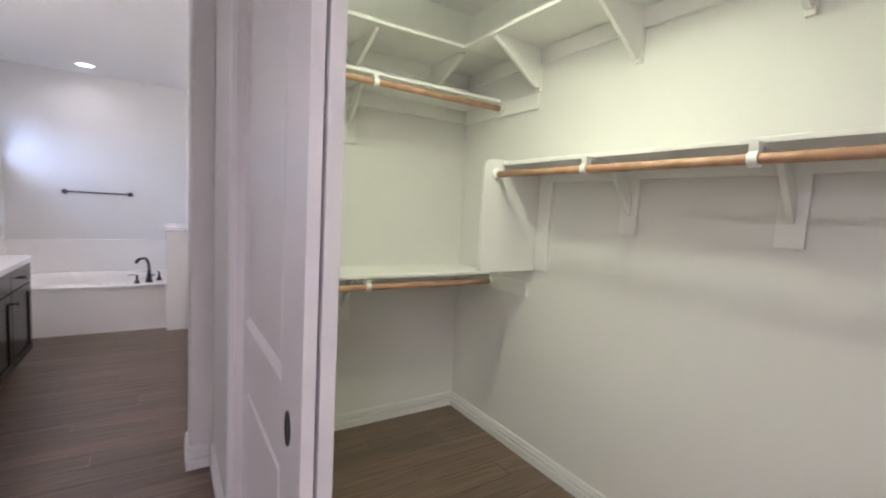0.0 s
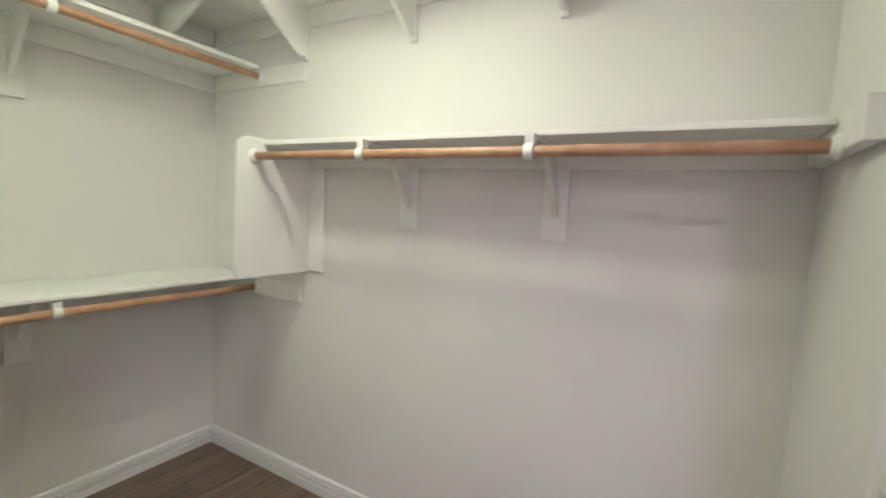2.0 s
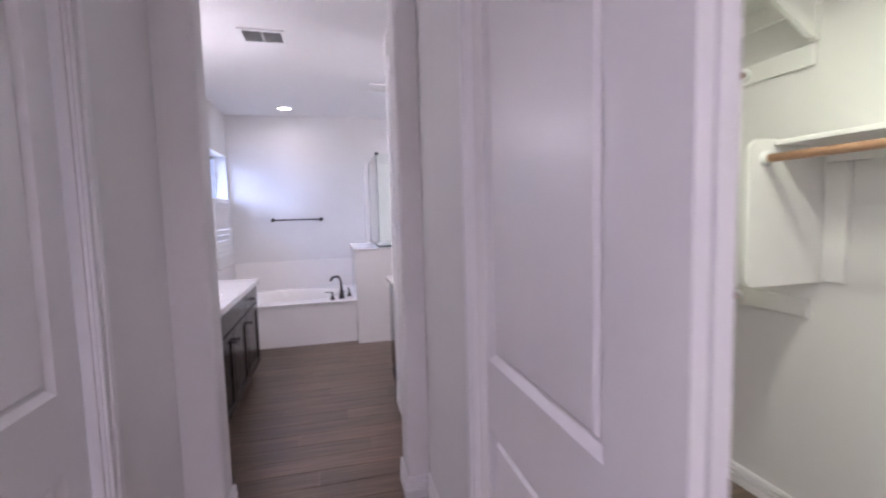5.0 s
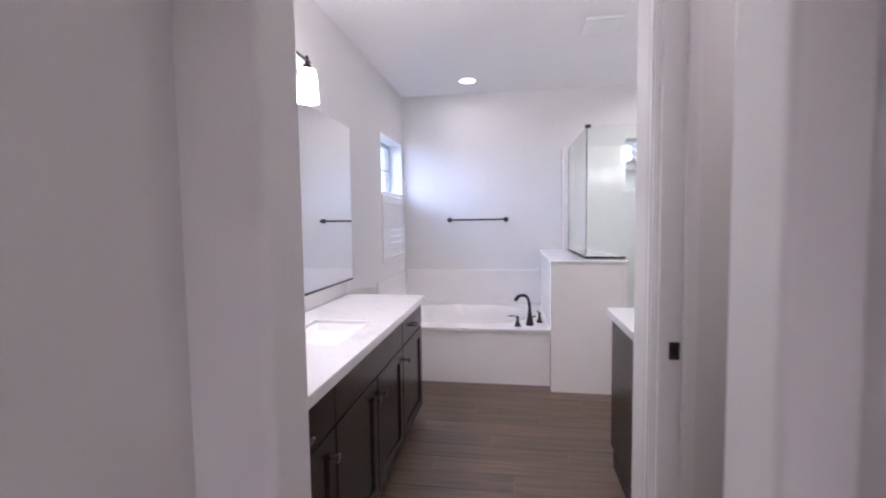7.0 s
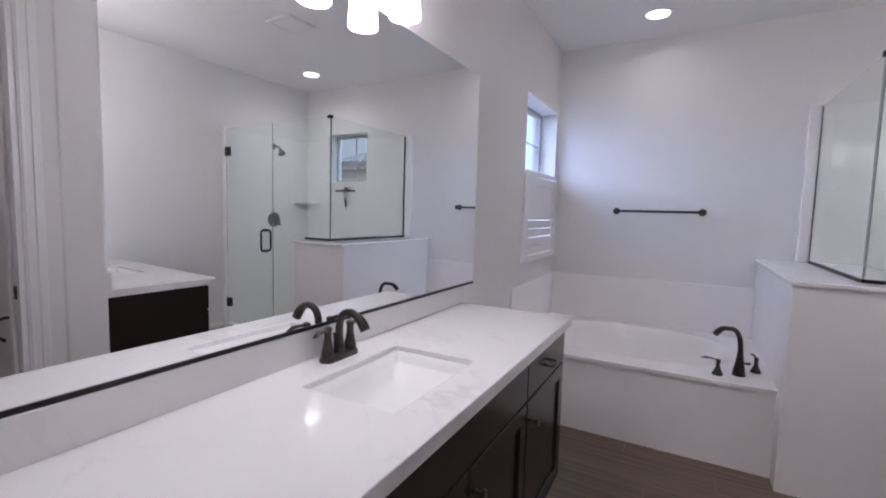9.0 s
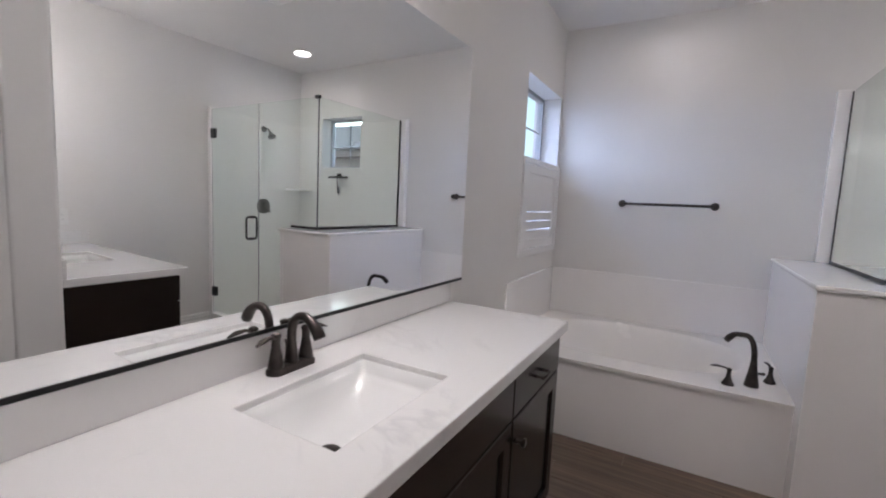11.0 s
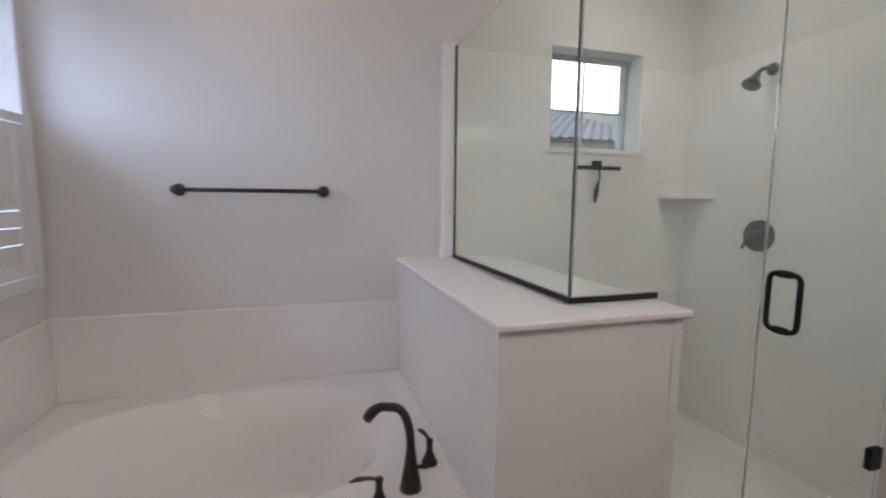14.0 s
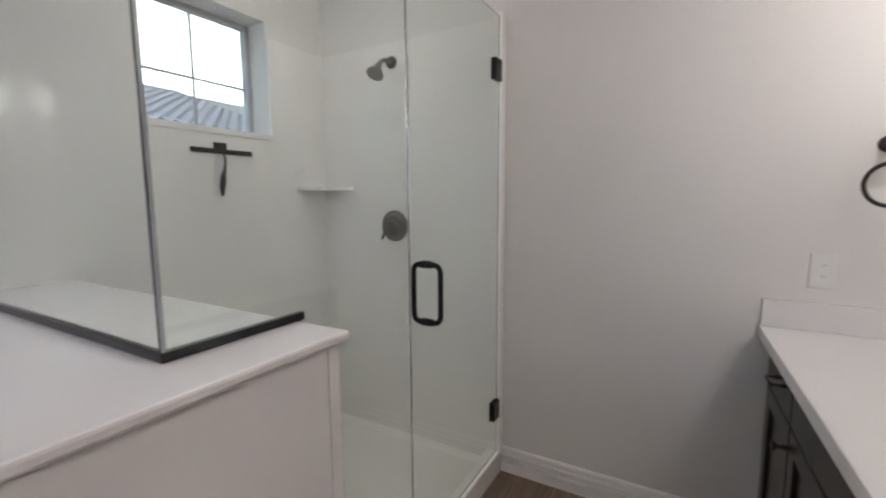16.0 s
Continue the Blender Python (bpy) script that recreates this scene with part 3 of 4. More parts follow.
# cafe shutter over the window's lower half
sh = thing("window_shutter", (XL, 7.58, 1.0), "white louvred cafe shutter, closed, over the window's lower half", "shutter")
sy0, sy1, sz0, sz1 = WA[0] - 0.02, 8.005, 1.0, 1.675
part("frame", boxes((XL, XL + 0.018, sy0, sy0 + 0.05, sz0, sz1), (XL, XL + 0.018, sy1 - 0.05, sy1, sz0, sz1),
                    (XL, XL + 0.018, sy0 + 0.05, sy1 - 0.05, sz0, sz0 + 0.05), (XL, XL + 0.018, sy0 + 0.05, sy1 - 0.05, sz1 - 0.035, sz1), bev=0.003), TRIM, sh)
part("sash", boxes((XL - 0.012, XL + 0.012, sy0 + 0.053, sy0 + 0.115, sz0 + 0.053, sz1 - 0.038), (XL - 0.012, XL + 0.012, sy1 - 0.115, sy1 - 0.053, sz0 + 0.053, sz1 - 0.038),
                   (XL - 0.012, XL + 0.012, sy0 + 0.115, sy1 - 0.115, sz0 + 0.053, sz0 + 0.115), (XL - 0.012, XL + 0.012, sy0 + 0.115, sy1 - 0.115, sz1 - 0.10, sz1 - 0.038), bev=0.003), TRIM, sh)
lz0, lz1 = sz0 + 0.1152, sz1 - 0.1002
pitch = 0.0649
edges_z = [lz0 + pitch * i for i in range(4)] + [lz1]
for i in range(4):
    lo = edges_z[i] + (0.0030 if i else 0.0)
    hi = edges_z[i + 1] - (0.0030 if i < 3 else 0.0)
    bm = box(bmesh.new(), -0.004, 0.004, sy0 + 0.1152, sy1 - 0.1152, lo, hi, 0.0012, 1)
    bmesh.ops.transform(bm, matrix=pose(XL + 0.003, 0, 0, 0, 0, 0), verts=bm.verts)
    part("louvre", bm, TRIM, sh)

# ---- tub, its deck and surround ----
TZ, TY, HX0, HX1, HY = 0.480, 6.912, 0.155, 0.722, 6.785
tub = thing("bathtub", (-0.6, 7.45, 0), "white drop-in bathtub with an oval basin in a white deck", "bathtub")
cx, cy, ra, rb = -0.62, 7.50, 0.60, 0.42
bm = bmesh.new()
n = 64
def oval(f, z, p=2.6):
    out = []
    for i in range(n):
        a = 2 * math.pi * i / n
        c, s = math.cos(a), math.sin(a)
        out.append(bm.verts.new((cx + ra * f * math.copysign(abs(c) ** (2 / p), c), cy + rb * f * math.copysign(abs(s) ** (2 / p), s), z)))
    return out
rings = [oval(1.0601, TZ)] + [oval(1.06 - 0.50 * u ** 1.25, TZ - 0.40 * (3 * (u ** 1.35) ** 2 - 2 * (u ** 1.35) ** 3)) for u in [k / 18 for k in range(1, 19)]] + [oval(0.3, TZ - 0.405)]
for a, b in zip(rings, rings[1:]):
    for i in range(n):
        bm.faces.new((a[i], a[(i + 1) % n], b[(i + 1) % n], b[i])).smooth = True
bm.faces.new(rings[-1])
part("basin", bm, ACRYLIC, tub)
# deck with its oval cut-out
bm = bmesh.new()
outer = []
def rect_pt(i):
    a = 2 * math.pi * i / n
    c, s = math.cos(a), math.sin(a)
    x0r, x1r, y0r, y1r = XL + 0.002 - cx, HX0 - cx, TY - 0.022 - cy, YE - 0.002 - cy
    k = min((x1r if c > 0 else x0r) / c if abs(c) > 1e-6 else 9, (y1r if s > 0 else y0r) / s if abs(s) > 1e-6 else 9)
    return cx + c * k, cy + s * k
top_o = [bm.verts.new((*rect_pt(i), TZ)) for i in range(n)]
corner = [(XL + 0.002, TY - 0.022), (HX0, TY - 0.022), (HX0, YE - 0.002), (XL + 0.002, YE - 0.002)]
for x, y in corner:
    v = min(top_o, key=lambda v: (v.co.x - x) ** 2 + (v.co.y - y) ** 2)
    v.co.x, v.co.y = x, y
top_i = [bm.verts.new((v.co.x, v.co.y, TZ)) for v in oval(1.06, TZ)]
for v in [v for v in bm.verts if not v.link_faces and v not in top_o and v not in top_i]:
    bm.verts.remove(v)
low_o = [bm.verts.new((v.co.x, v.co.y, TZ - 0.022)) for v in top_o]
low_i = [bm.verts.new((v.co.x, v.co.y, TZ - 0.022)) for v in top_i]
for i in range(n):
    j = (i + 1) % n
    bm.faces.new((top_o[i], top_o[j], top_i[j], top_i[i])); bm.faces.new((low_o[i], low_i[i], low_i[j], low_o[j]))
    bm.faces.new((top_o[i], low_o[i], low_o[j], top_o[j])); bm.faces.new((top_i[i], top_i[j], low_i[j], low_i[i]))
part("deck", bm, ACRYLIC, tub)
part("apron", boxes((XL + 0.002, HX0, TY, TY + 0.02, 0.0, TZ - 0.027)), SURROUND, tub, "plain white front panel")
part("drain", lathe(bmesh.new(), (cx - 0.36, cy, TZ - 0.408), (0, 0, 1), [(0, 0.034), (0.004, 0.034), (0.006, 0.028)], 24), BRONZE, tub, "bronze drain")
structure("tub_surround", boxes((XL, XL + 0.012, 6.975, YE, TZ + 0.001, 0.852), (XL + 0.012, HX0, YE - 0.012, YE, TZ + 0.001, 0.852), bev=0.003),
          SURROUND, "glossy white splash panels round the tub", "wall panel")

# half wall between tub and shower, with its stone cap
structure("half_wall", boxes((HX0, HX1, HY, YE - 0.001, 0.0, 1.047), bev=0.002), SURROUND, "white clad half wall between tub and shower", "half wall")
structure("half_wall_cap", boxes((HX0 - 0.012, HX1 + 0.014, HY - 0.028, YE - 0.001, 1.0475, 1.069), bev=0.006), SURROUND, "glossy white stone cap on the half wall", "cap")
structure("half_wall_trim", boxes((HX1 - 0.028, HX1 + 0.004, HY - 0.005, HY - 0.0005, 0.11, 1.043), bev=0.002), SURROUND, "thin white edge strip on the half wall", "trim")


# ---- taps ----
def spout(pts, radii, mat, parent, flat=1.0):
    return part("spout", tube(bmesh.new(), pts, radii, 18, flat), mat, parent)


tap = thing("tub_faucet", (0.0, 7.06, TZ), "oil-rubbed bronze gooseneck tub filler with two lever handles", "faucet")
fx, fy = 0.0, 7.06
dr = Vector((-0.80, 0.60, 0)).normalized()
base = Vector((fx, fy, TZ))
pts = [base, base + Vector((0, 0, 0.03)), base + Vector((0, 0, 0.07)), base + Vector((0, 0, 0.11))]
pts += arc(base + Vector((0, 0, 0.14)), base + Vector((0, 0, 0.275)) + dr * 0.005, base + Vector((0, 0, 0.248)) + dr * 0.075, 8)
pts += arc(pts[-1] + dr * 0.012, pts[-1] + dr * 0.045 - Vector((0, 0, 0.002)), pts[-1] + dr * 0.075 - Vector((0, 0, 0.05)), 4)
spout(pts, [0.034, 0.029, 0.022, 0.0165] + [0.0135] * 9 + [0.0135, 0.014, 0.016, 0.018, 0.0165][:len(pts) - 13], BRONZE, tap)
part("diverter", tube(bmesh.new(), [base + Vector((0.02, -0.012, 0.075)), base + Vector((0.045, -0.03, 0.082))], [0.006, 0.008], 10), BRONZE, tap)
for hx, hy, dx, dy in ((-0.105, 7.01, -0.9, 0.1), (0.09, 7.17, -0.15, 0.6)):
    h = part("handle_base", lathe(bmesh.new(), (hx, hy, TZ), (0, 0, 1), [(0, 0.028), (0.006, 0.028), (0.02, 0.020), (0.045, 0.011), (0.07, 0.010), (0.082, 0.013), (0.088, 0.006)], 20), BRONZE, tap)
    d2 = Vector((dx, dy, 0)).normalized()
    b0 = Vector((hx, hy, TZ + 0.080))
    part("lever", tube(bmesh.new(), [b0 - d2 * 0.006, b0 + d2 * 0.03 + Vector((0, 0, 0.008)), b0 + d2 * 0.06 + Vector((0, 0, 0.008)), b0 + d2 * 0.085 + Vector((0, 0, 0.002))], [0.007, 0.008, 0.011, 0.004], 12, 0.5), BRONZE, h)


def towel_bar(x0, x1, y, z):
    t = thing("towel_bar", ((x0 + x1) / 2, YE, z), "dark bronze straight towel bar on round posts", "towel bar")
    for x in (x0, x1):
        part("post", lathe(bmesh.new(), (x, YE, z), (0, -1, 0), [(0, 0.028), (0.006, 0.027), (0.012, 0.016), (0.045, 0.014), (0.055, 0.020), (0.068, 0.019), (0.075, 0.010)], 20), BRONZE, t)
    part("bar", tube(bmesh.new(), [(x0 - 0.01, y, z), ((x0 + x1) / 2, y, z), (x1 + 0.01, y, z)], [0.0095] * 3, 14), BRONZE, t)


towel_bar(-0.825, -0.211, YE - 0.055, 1.40)


def towel_ring(at, out, z, swing, reach=0.062, r=0.060):
    """Ring hanging from a post on a wall; out: into the room; swing: along the wall."""
    o, s = Vector((*out, 0)), Vector((*swing, 0))
    c = Vector((*at, z))
    t = thing("towel_ring", c, "dark bronze open towel ring on a curved post", "towel ring", "towel rings")
    part("rosette", lathe(bmesh.new(), c, o, [(0, 0.027), (0.006, 0.026), (0.012, 0.014)], 20), BRONZE, t)
    p = arc(c + o * 0.008, c + o * reach + Vector((0, 0, 0.012)), c + o * reach - Vector((0, 0, 0.062)), 8)
    part("post", tube(bmesh.new(), p, [0.009, 0.009, 0.009, 0.0095, 0.0095, 0.0095, 0.010, 0.0125, 0.0115], 14), BRONZE, t)
    rc = c + o * reach - Vector((0, 0, 0.062 + r))
    pts = [rc + s * r * math.cos(radians(a)) + Vector((0, 0, r * math.sin(radians(a)))) for a in range(100, -186, -11)]
    part("ring", tube(bmesh.new(), pts, [0.0065] * len(pts), 12), BRONZE, t)


towel_ring((-0.728, WY1), (0, 1), 1.532, (1, 0), 0.087, 0.061)
towel_ring((XR, 5.612), (-1, 0), 1.505, (0, 1), 0.062, 0.066)


# ---- vanities ----
CT = 0.879                              # top of the stone


def pull(parent, at, out, along, kind):
    o, a = Vector((*out, 0)), Vector((*along, 0))
    c = Vector(at)
    bm = bmesh.new()
    if kind == "bar":
        L = 0.05
        for s in (-1, 1):
            lathe(bm, c + a * s * L * 0.75, o, [(0, 0.008), (0.004, 0.007), (0.008, 0.005), (0.024, 0.005)], 12)
        tube(bm, [c + o * 0.025 - a * L, c + o * 0.029 - a * L * 0.5, c + o * 0.030, c + o * 0.029 + a * L * 0.5, c + o * 0.025 + a * L], [0.004, 0.006, 0.0055, 0.006, 0.004], 10)
        return part("drawer_pull", bm, BRONZE, parent, "dark bronze bar pull")
    lathe(bm, c, o, [(0, 0.009), (0.004, 0.008), (0.008, 0.005), (0.016, 0.006), (0.022, 0.015), (0.028, 0.0155), (0.032, 0.010)], 18)
    return part("knob", bm, BRONZE, parent, "dark bronze knob")


def vanity(name, label, origin, along, out, length, depth, bays, end_panel):
    """A cabinet run: origin is the back corner on the wall; along and out are unit directions; bays: (from, to, kind)."""
    A, O, P = Vector((*along, 0)), Vector((*out, 0)), Vector((*origin, 0))
    M = Matrix(((A.x, O.x, 0, P.x), (A.y, O.y, 0, P.y), (0, 0, 1, 0), (0, 0, 0, 1)))
    t = thing(name, P, label, "vanity cabinet", "bathroom vanities")
    def add(nm, rows, mat, parent, bev=0.0015, lab=""):
        bm = boxes(*rows, bev=bev)
        bmesh.ops.transform(bm, matrix=M, verts=bm.verts)
        return part(nm, bm, mat, parent, lab)
    add("body", [(0.002, length, 0.002, depth, 0.10, 0.6)], ESPRESSO, t, 0)
    add("back_rail", [(0.002, length, 0.002, 0.03, 0.6, CT - 0.042)], ESPRESSO, t, 0)
    add("front_rail", [(0.002, length, depth - 0.02, depth, 0.6, CT - 0.042)], ESPRESSO, t, 0)
    add("end_panel", [(0.002, 0.02, 0.03, depth - 0.02, 0.6, CT - 0.042)], ESPRESSO, t, 0)
    add("end_panel", [(length - 0.02, length, 0.03, depth - 0.02, 0.6, CT - 0.042)], ESPRESSO, t, 0)
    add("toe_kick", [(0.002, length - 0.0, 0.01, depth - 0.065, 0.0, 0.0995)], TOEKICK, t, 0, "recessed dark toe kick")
    def front(a0, a1, z0, z1, shaker):
        g = 0.003
        a0, a1, z0, z1 = a0 + g, a1 - g, z0 + g, z1 - g
        f0, f1 = depth + 0.0005, depth + 0.0195
        if not shaker:
            return add("drawer_front", [(a0, a1, f0, f1, z0, z1)], ESPRESSO, t, 0.004)
        w = 0.062
        bm = bmesh.new()
        def loop(ins, dep):
            return [bm.verts.new((a, dep, z)) for a, z in ((a0 + ins, z0 + ins), (a1 - ins, z0 + ins), (a1 - ins, z1 - ins), (a0 + ins, z1 - ins))]
        ls = [loop(0, f0), loop(0, f1 - 0.006), loop(0.0018, f1 - 0.0018), loop(0.006, f1), loop(w, f1), loop(w + 0.003, f1 - 0.010)]
        for p, q in zip(ls, ls[1:]):
            for k in range(4):
                bm.faces.new((p[k], p[(k + 1) % 4], q[(k + 1) % 4], q[k]))
        bm.faces.new(ls[-1]); bm.faces.new(ls[0][::-1])
        bmesh.ops.transform(bm, matrix=M, verts=bm.verts)
        return part("cabinet_door", bm, ESPRESSO, t)
    zs = 0.673
    for a0, a1, kind in bays:
        if kind == "sink":
            front(a0, a1, zs, CT - 0.047, False)
            m = (a0 + a1) / 2
            for b0, b1, k in ((a0, m, m - 0.045), (m, a1, m + 0.045)):
                d = front(b0, b1, 0.105, zs, True)
                pull(d, M @ Vector((k, depth + 0.0195, 0.582)), out, along, "knob")
        else:
            f = front(a0, a1, zs, CT - 0.047, False)
            pull(f, M @ Vector(((a0 + a1) / 2, depth + 0.0195, 0.742)), out, along, "bar")
            d = front(a0, a1, 0.105, zs, True)
            k = a0 + 0.05 if kind == "left" else a1 - 0.05
            pull(d, M @ Vector((k, depth + 0.0195, 0.582)), out, along, "knob")
    return t, M


def countertop(M, a0, a1, depth, sink, label):
    """Slab with a rectangular cut-out (s0, s1, d0, d1) along and out from the wall."""
    s0, s1, d0, d1 = sink
    bm = bmesh.new()
    xs, ys = [a0, s0, s1, a1], [0.001, d0, d1, depth]
    z0, z1 = CT - 0.0405, CT
    V = {}
    for k, z in enumerate((z0, z1)):
        for i, x in enumerate(xs):
            for j, y in enumerate(ys):
                V[i, j, k] = bm.verts.new((x, y, z))
    for i in range(3):
        for j in range(3):
            if (i, j) != (1, 1):
                bm.faces.new([V[i, j, 1], V[i + 1, j, 1], V[i + 1, j + 1, 1], V[i, j + 1, 1]])
                bm.faces.new([V[i, j, 0], V[i, j + 1, 0], V[i + 1, j + 1, 0], V[i + 1, j, 0]])
    for i in range(3):
        bm.faces.new([V[i, 0, 0], V[i + 1, 0, 0], V[i + 1, 0, 1], V[i, 0, 1]]); bm.faces.new([V[i, 3, 0], V[i, 3, 1], V[i + 1, 3, 1], V[i + 1, 3, 0]])
        bm.faces.new([V[0, i, 0], V[0, i, 1], V[0, i + 1, 1], V[0, i + 1, 0]]); bm.faces.new([V[3, i, 0], V[3, i + 1, 0], V[3, i + 1, 1], V[3, i, 1]])
    for k in ((1, 1, 2, 1), (1, 2, 2, 2), (1, 1, 1, 2), (2, 1, 2, 2)):
        p, q = (k[0], k[1]), (k[2], k[3])
        bm.faces.new([V[p[0], p[1], 0], V[q[0], q[1], 0], V[q[0], q[1], 1], V[p[0], p[1], 1]])
    bmesh.ops.recalc_face_normals(bm, faces=bm.faces)
    edge = [e for e in bm.edges if abs(e.calc_face_angle(0)) > 0.5 and max(v.co.z for v in e.verts) > z1 - 1e-4]
    bmesh.ops.bevel(bm, geom=edge, offset=0.003, segments=2, affect='EDGES', profile=0.5)
    bmesh.ops.transform(bm, matrix=M, verts=bm.verts)
    return tagged(new("countertop", mesh("countertop", bm, QUARTZ)), label, "countertop")


def basin_sink(M, sink):
    s0, s1, d0, d1 = sink
    t = thing("undermount_sink", M @ Vector(((s0 + s1) / 2, (d0 + d1) / 2, 0.67)), "white rectangular undermount basin with sloping sides", "sink", "bathroom sinks")
    bm = bmesh.new()
    def rr(ins, z, r, nseg=5):
        out = []
        for cx_, cy_, a in ((s1 - ins - r, d1 - ins - r, 0), (s0 + ins + r, d1 - ins - r, 90), (s0 + ins + r, d0 + ins + r, 180), (s1 - ins - r, d0 + ins + r, 270)):
            for i in range(nseg + 1):
                th = radians(a + 90 * i / nseg)
                out.append(bm.verts.new((cx_ + r * math.cos(th), cy_ + r * math.sin(th), z)))
        return out
    rings = [rr(0.0012, CT - 0.040, 0.012), rr(0.0015, CT - 0.017, 0.012), rr(0.005, CT - 0.018, 0.014), rr(0.009, CT - 0.05, 0.02)]
    def floor_ring(ins, low, r, slope=1.0):
        out = rr(ins, low, r)
        for v in out:
            run = (v.co.x - s0) / (s1 - s0)
            v.co.z += (max(0.0, run - 0.40) * 0.16 + max(0.0, 0.40 - run) * 0.05) * slope
        return out
    rings += [floor_ring(0.022, CT - 0.105, 0.03, 0.55), floor_ring(0.034, CT - 0.142, 0.035, 0.9), floor_ring(0.055, CT - 0.156, 0.04), floor_ring(0.10, CT - 0.162, 0.03), floor_ring(0.14, CT - 0.164, 0.008)]
    for a, b in zip(rings, rings[1:]):
        for i in range(len(a)):
            bm.faces.new((a[i], a[(i + 1) % len(a)], b[(i + 1) % len(a)], b[i])).smooth = True
    bm.faces.new(rings[-1])
    bmesh.ops.transform(bm, matrix=M, verts=bm.verts)
    part("bowl", bm, PORCELAIN, t)
    c = M @ Vector((s0 + (s1 - s0) * 0.40, d0 + (d1 - d0) * 0.40, CT - 0.150))
    part("drain", lathe(bmesh.new(), c, (0, 0, 1), [(0, 0.030), (0.004, 0.029), (0.009, 0.020), (0.011, 0.008)], 24), BRONZE, t, "bronze pop-up drain")


def sink_faucet(M, a, d):
    def W(x, y, z):
        return M @ Vector((a + x * 0.93, d + y * 0.93, CT + z * 0.90))
    t = thing("sink_faucet", W(0, 0, 0), "oil-rubbed bronze two-handle centerset sink faucet", "faucet", "sink faucets")
    bm = bmesh.new()
    n = 28
    def stadium(ins, z):
        out = []
        for i in range(n):
            th = 2 * math.pi * i / n
            sx = 0.056 * (1 if math.cos(th) > 0 else -1)
            out.append(bm.verts.new(W(sx + (0.028 - ins) * math.cos(th), (0.028 - ins) * math.sin(th), z)))
        return out
    rs = [stadium(0, 0), stadium(0, 0.012), stadium(0.006, 0.020), stadium(0.016, 0.023)]
    for p, q in zip(rs, rs[1:]):
        for i in range(n):
            bm.faces.new((p[i], p[(i + 1) % n], q[(i + 1) % n], q[i])).smooth = True
    bm.faces.new(rs[-1])
    part("base", bm, BRONZE, t)
    pts = [W(0, 0, 0.015), W(0, 0, 0.05)] + arc(W(0, 0, 0.08), W(0, -0.005, 0.175), W(0, 0.055, 0.170), 7) + arc(W(0, 0.065, 0.167), W(0, 0.095, 0.155), W(0, 0.115, 0.115), 4)
    rad = [0.021, 0.016] + [0.0122] * 8 + [0.0122, 0.013, 0.015, 0.0165, 0.016]
    part("spout", tube(bmesh.new(), pts, rad, 18), BRONZE, t)
    for s in (-1, 1):
        h = part("handle_base", lathe(bmesh.new(), W(s * 0.056, 0, 0.015), (0, 0, 1), [(0, 0.022), (0.02, 0.019), (0.06, 0.0115), (0.08, 0.0115), (0.092, 0.0145), (0.098, 0.007)], 20), BRONZE, t)
        part("lever", tube(bmesh.new(), [W(s * 0.050, 0, 0.105), W(s * 0.080, 0.004, 0.116), W(s * 0.106, 0.008, 0.113), W(s * 0.130, 0.012, 0.104)], [0.008, 0.009, 0.011, 0.004], 12, 0.55), BRONZE, h)
    part("lift_rod", tube(bmesh.new(), [W(0, -0.022, 0.02), W(0, -0.022, 0.075), W(0, -0.022, 0.085)], [0.003, 0.003, 0.006], 8), BRONZE, t)


V1L = 6.188 - WY1
v1, M1 = vanity("vanity_cabinet", "dark espresso shaker vanity cabinet with bronze knobs and pulls", (XL, WY1), (0, 1), (1, 0), V1L, 0.545,
                ((0.006, 0.548, "right"), (0.548, 1.525, "sink"), (1.525, V1L - 0.004, "left")), True)
S1 = (4.955 - WY1, 5.395 - WY1, 0.155, 0.458)
countertop(M1, 0.002, 6.208 - WY1, 0.587, S1, "white quartz countertop with soft grey veins on the long vanity")
basin_sink(M1, S1)
sink_faucet(M1, 5.19 - WY1, 0.074)
structure("backsplash", boxes((XL, XL + 0.019, WY1 + 0.001, 6.208, CT + 0.0005, 0.979), bev=0.002), QUARTZ, "white quartz backsplash under the mirror", "backsplash")

VX0, VX1 = 0.385, XR
V2D = 0.553
v2, M2 = vanity("vanity_cabinet", "dark espresso shaker vanity cabinet beside the shower wall", (VX1, VY), (-1, -SKEW), (0, 1), VX1 - VX0 - 0.02, V2D,
                ((0.006, 0.365, "right"), (0.365, 1.20, "sink"), (1.20, VX1 - VX0 - 0.024, "left")), True)
S2 = (0.56, 1.02, 0.11, 0.43)
countertop(M2, 0.002, VX1 - VX0, 0.610, S2, "white quartz countertop on the second vanity")
basin_sink(M2, S2)
sink_faucet(M2, 0.79, 0.06)
structure("side_splash", boxes((XR - 0.019, XR, VY + 0.001, VY + 0.605, CT + 0.0005, 0.979), bev=0.002), QUARTZ, "white quartz splash against the side wall", "backsplash")
bm = boxes((0.02, VX1 - VX0, 0.0, 0.019, CT + 0.0005, 0.979), bev=0.002)
bmesh.ops.transform(bm, matrix=M2, verts=bm.verts)
structure("back_splash_second", bm, QUARTZ, "white quartz splash behind the second vanity", "backsplash")

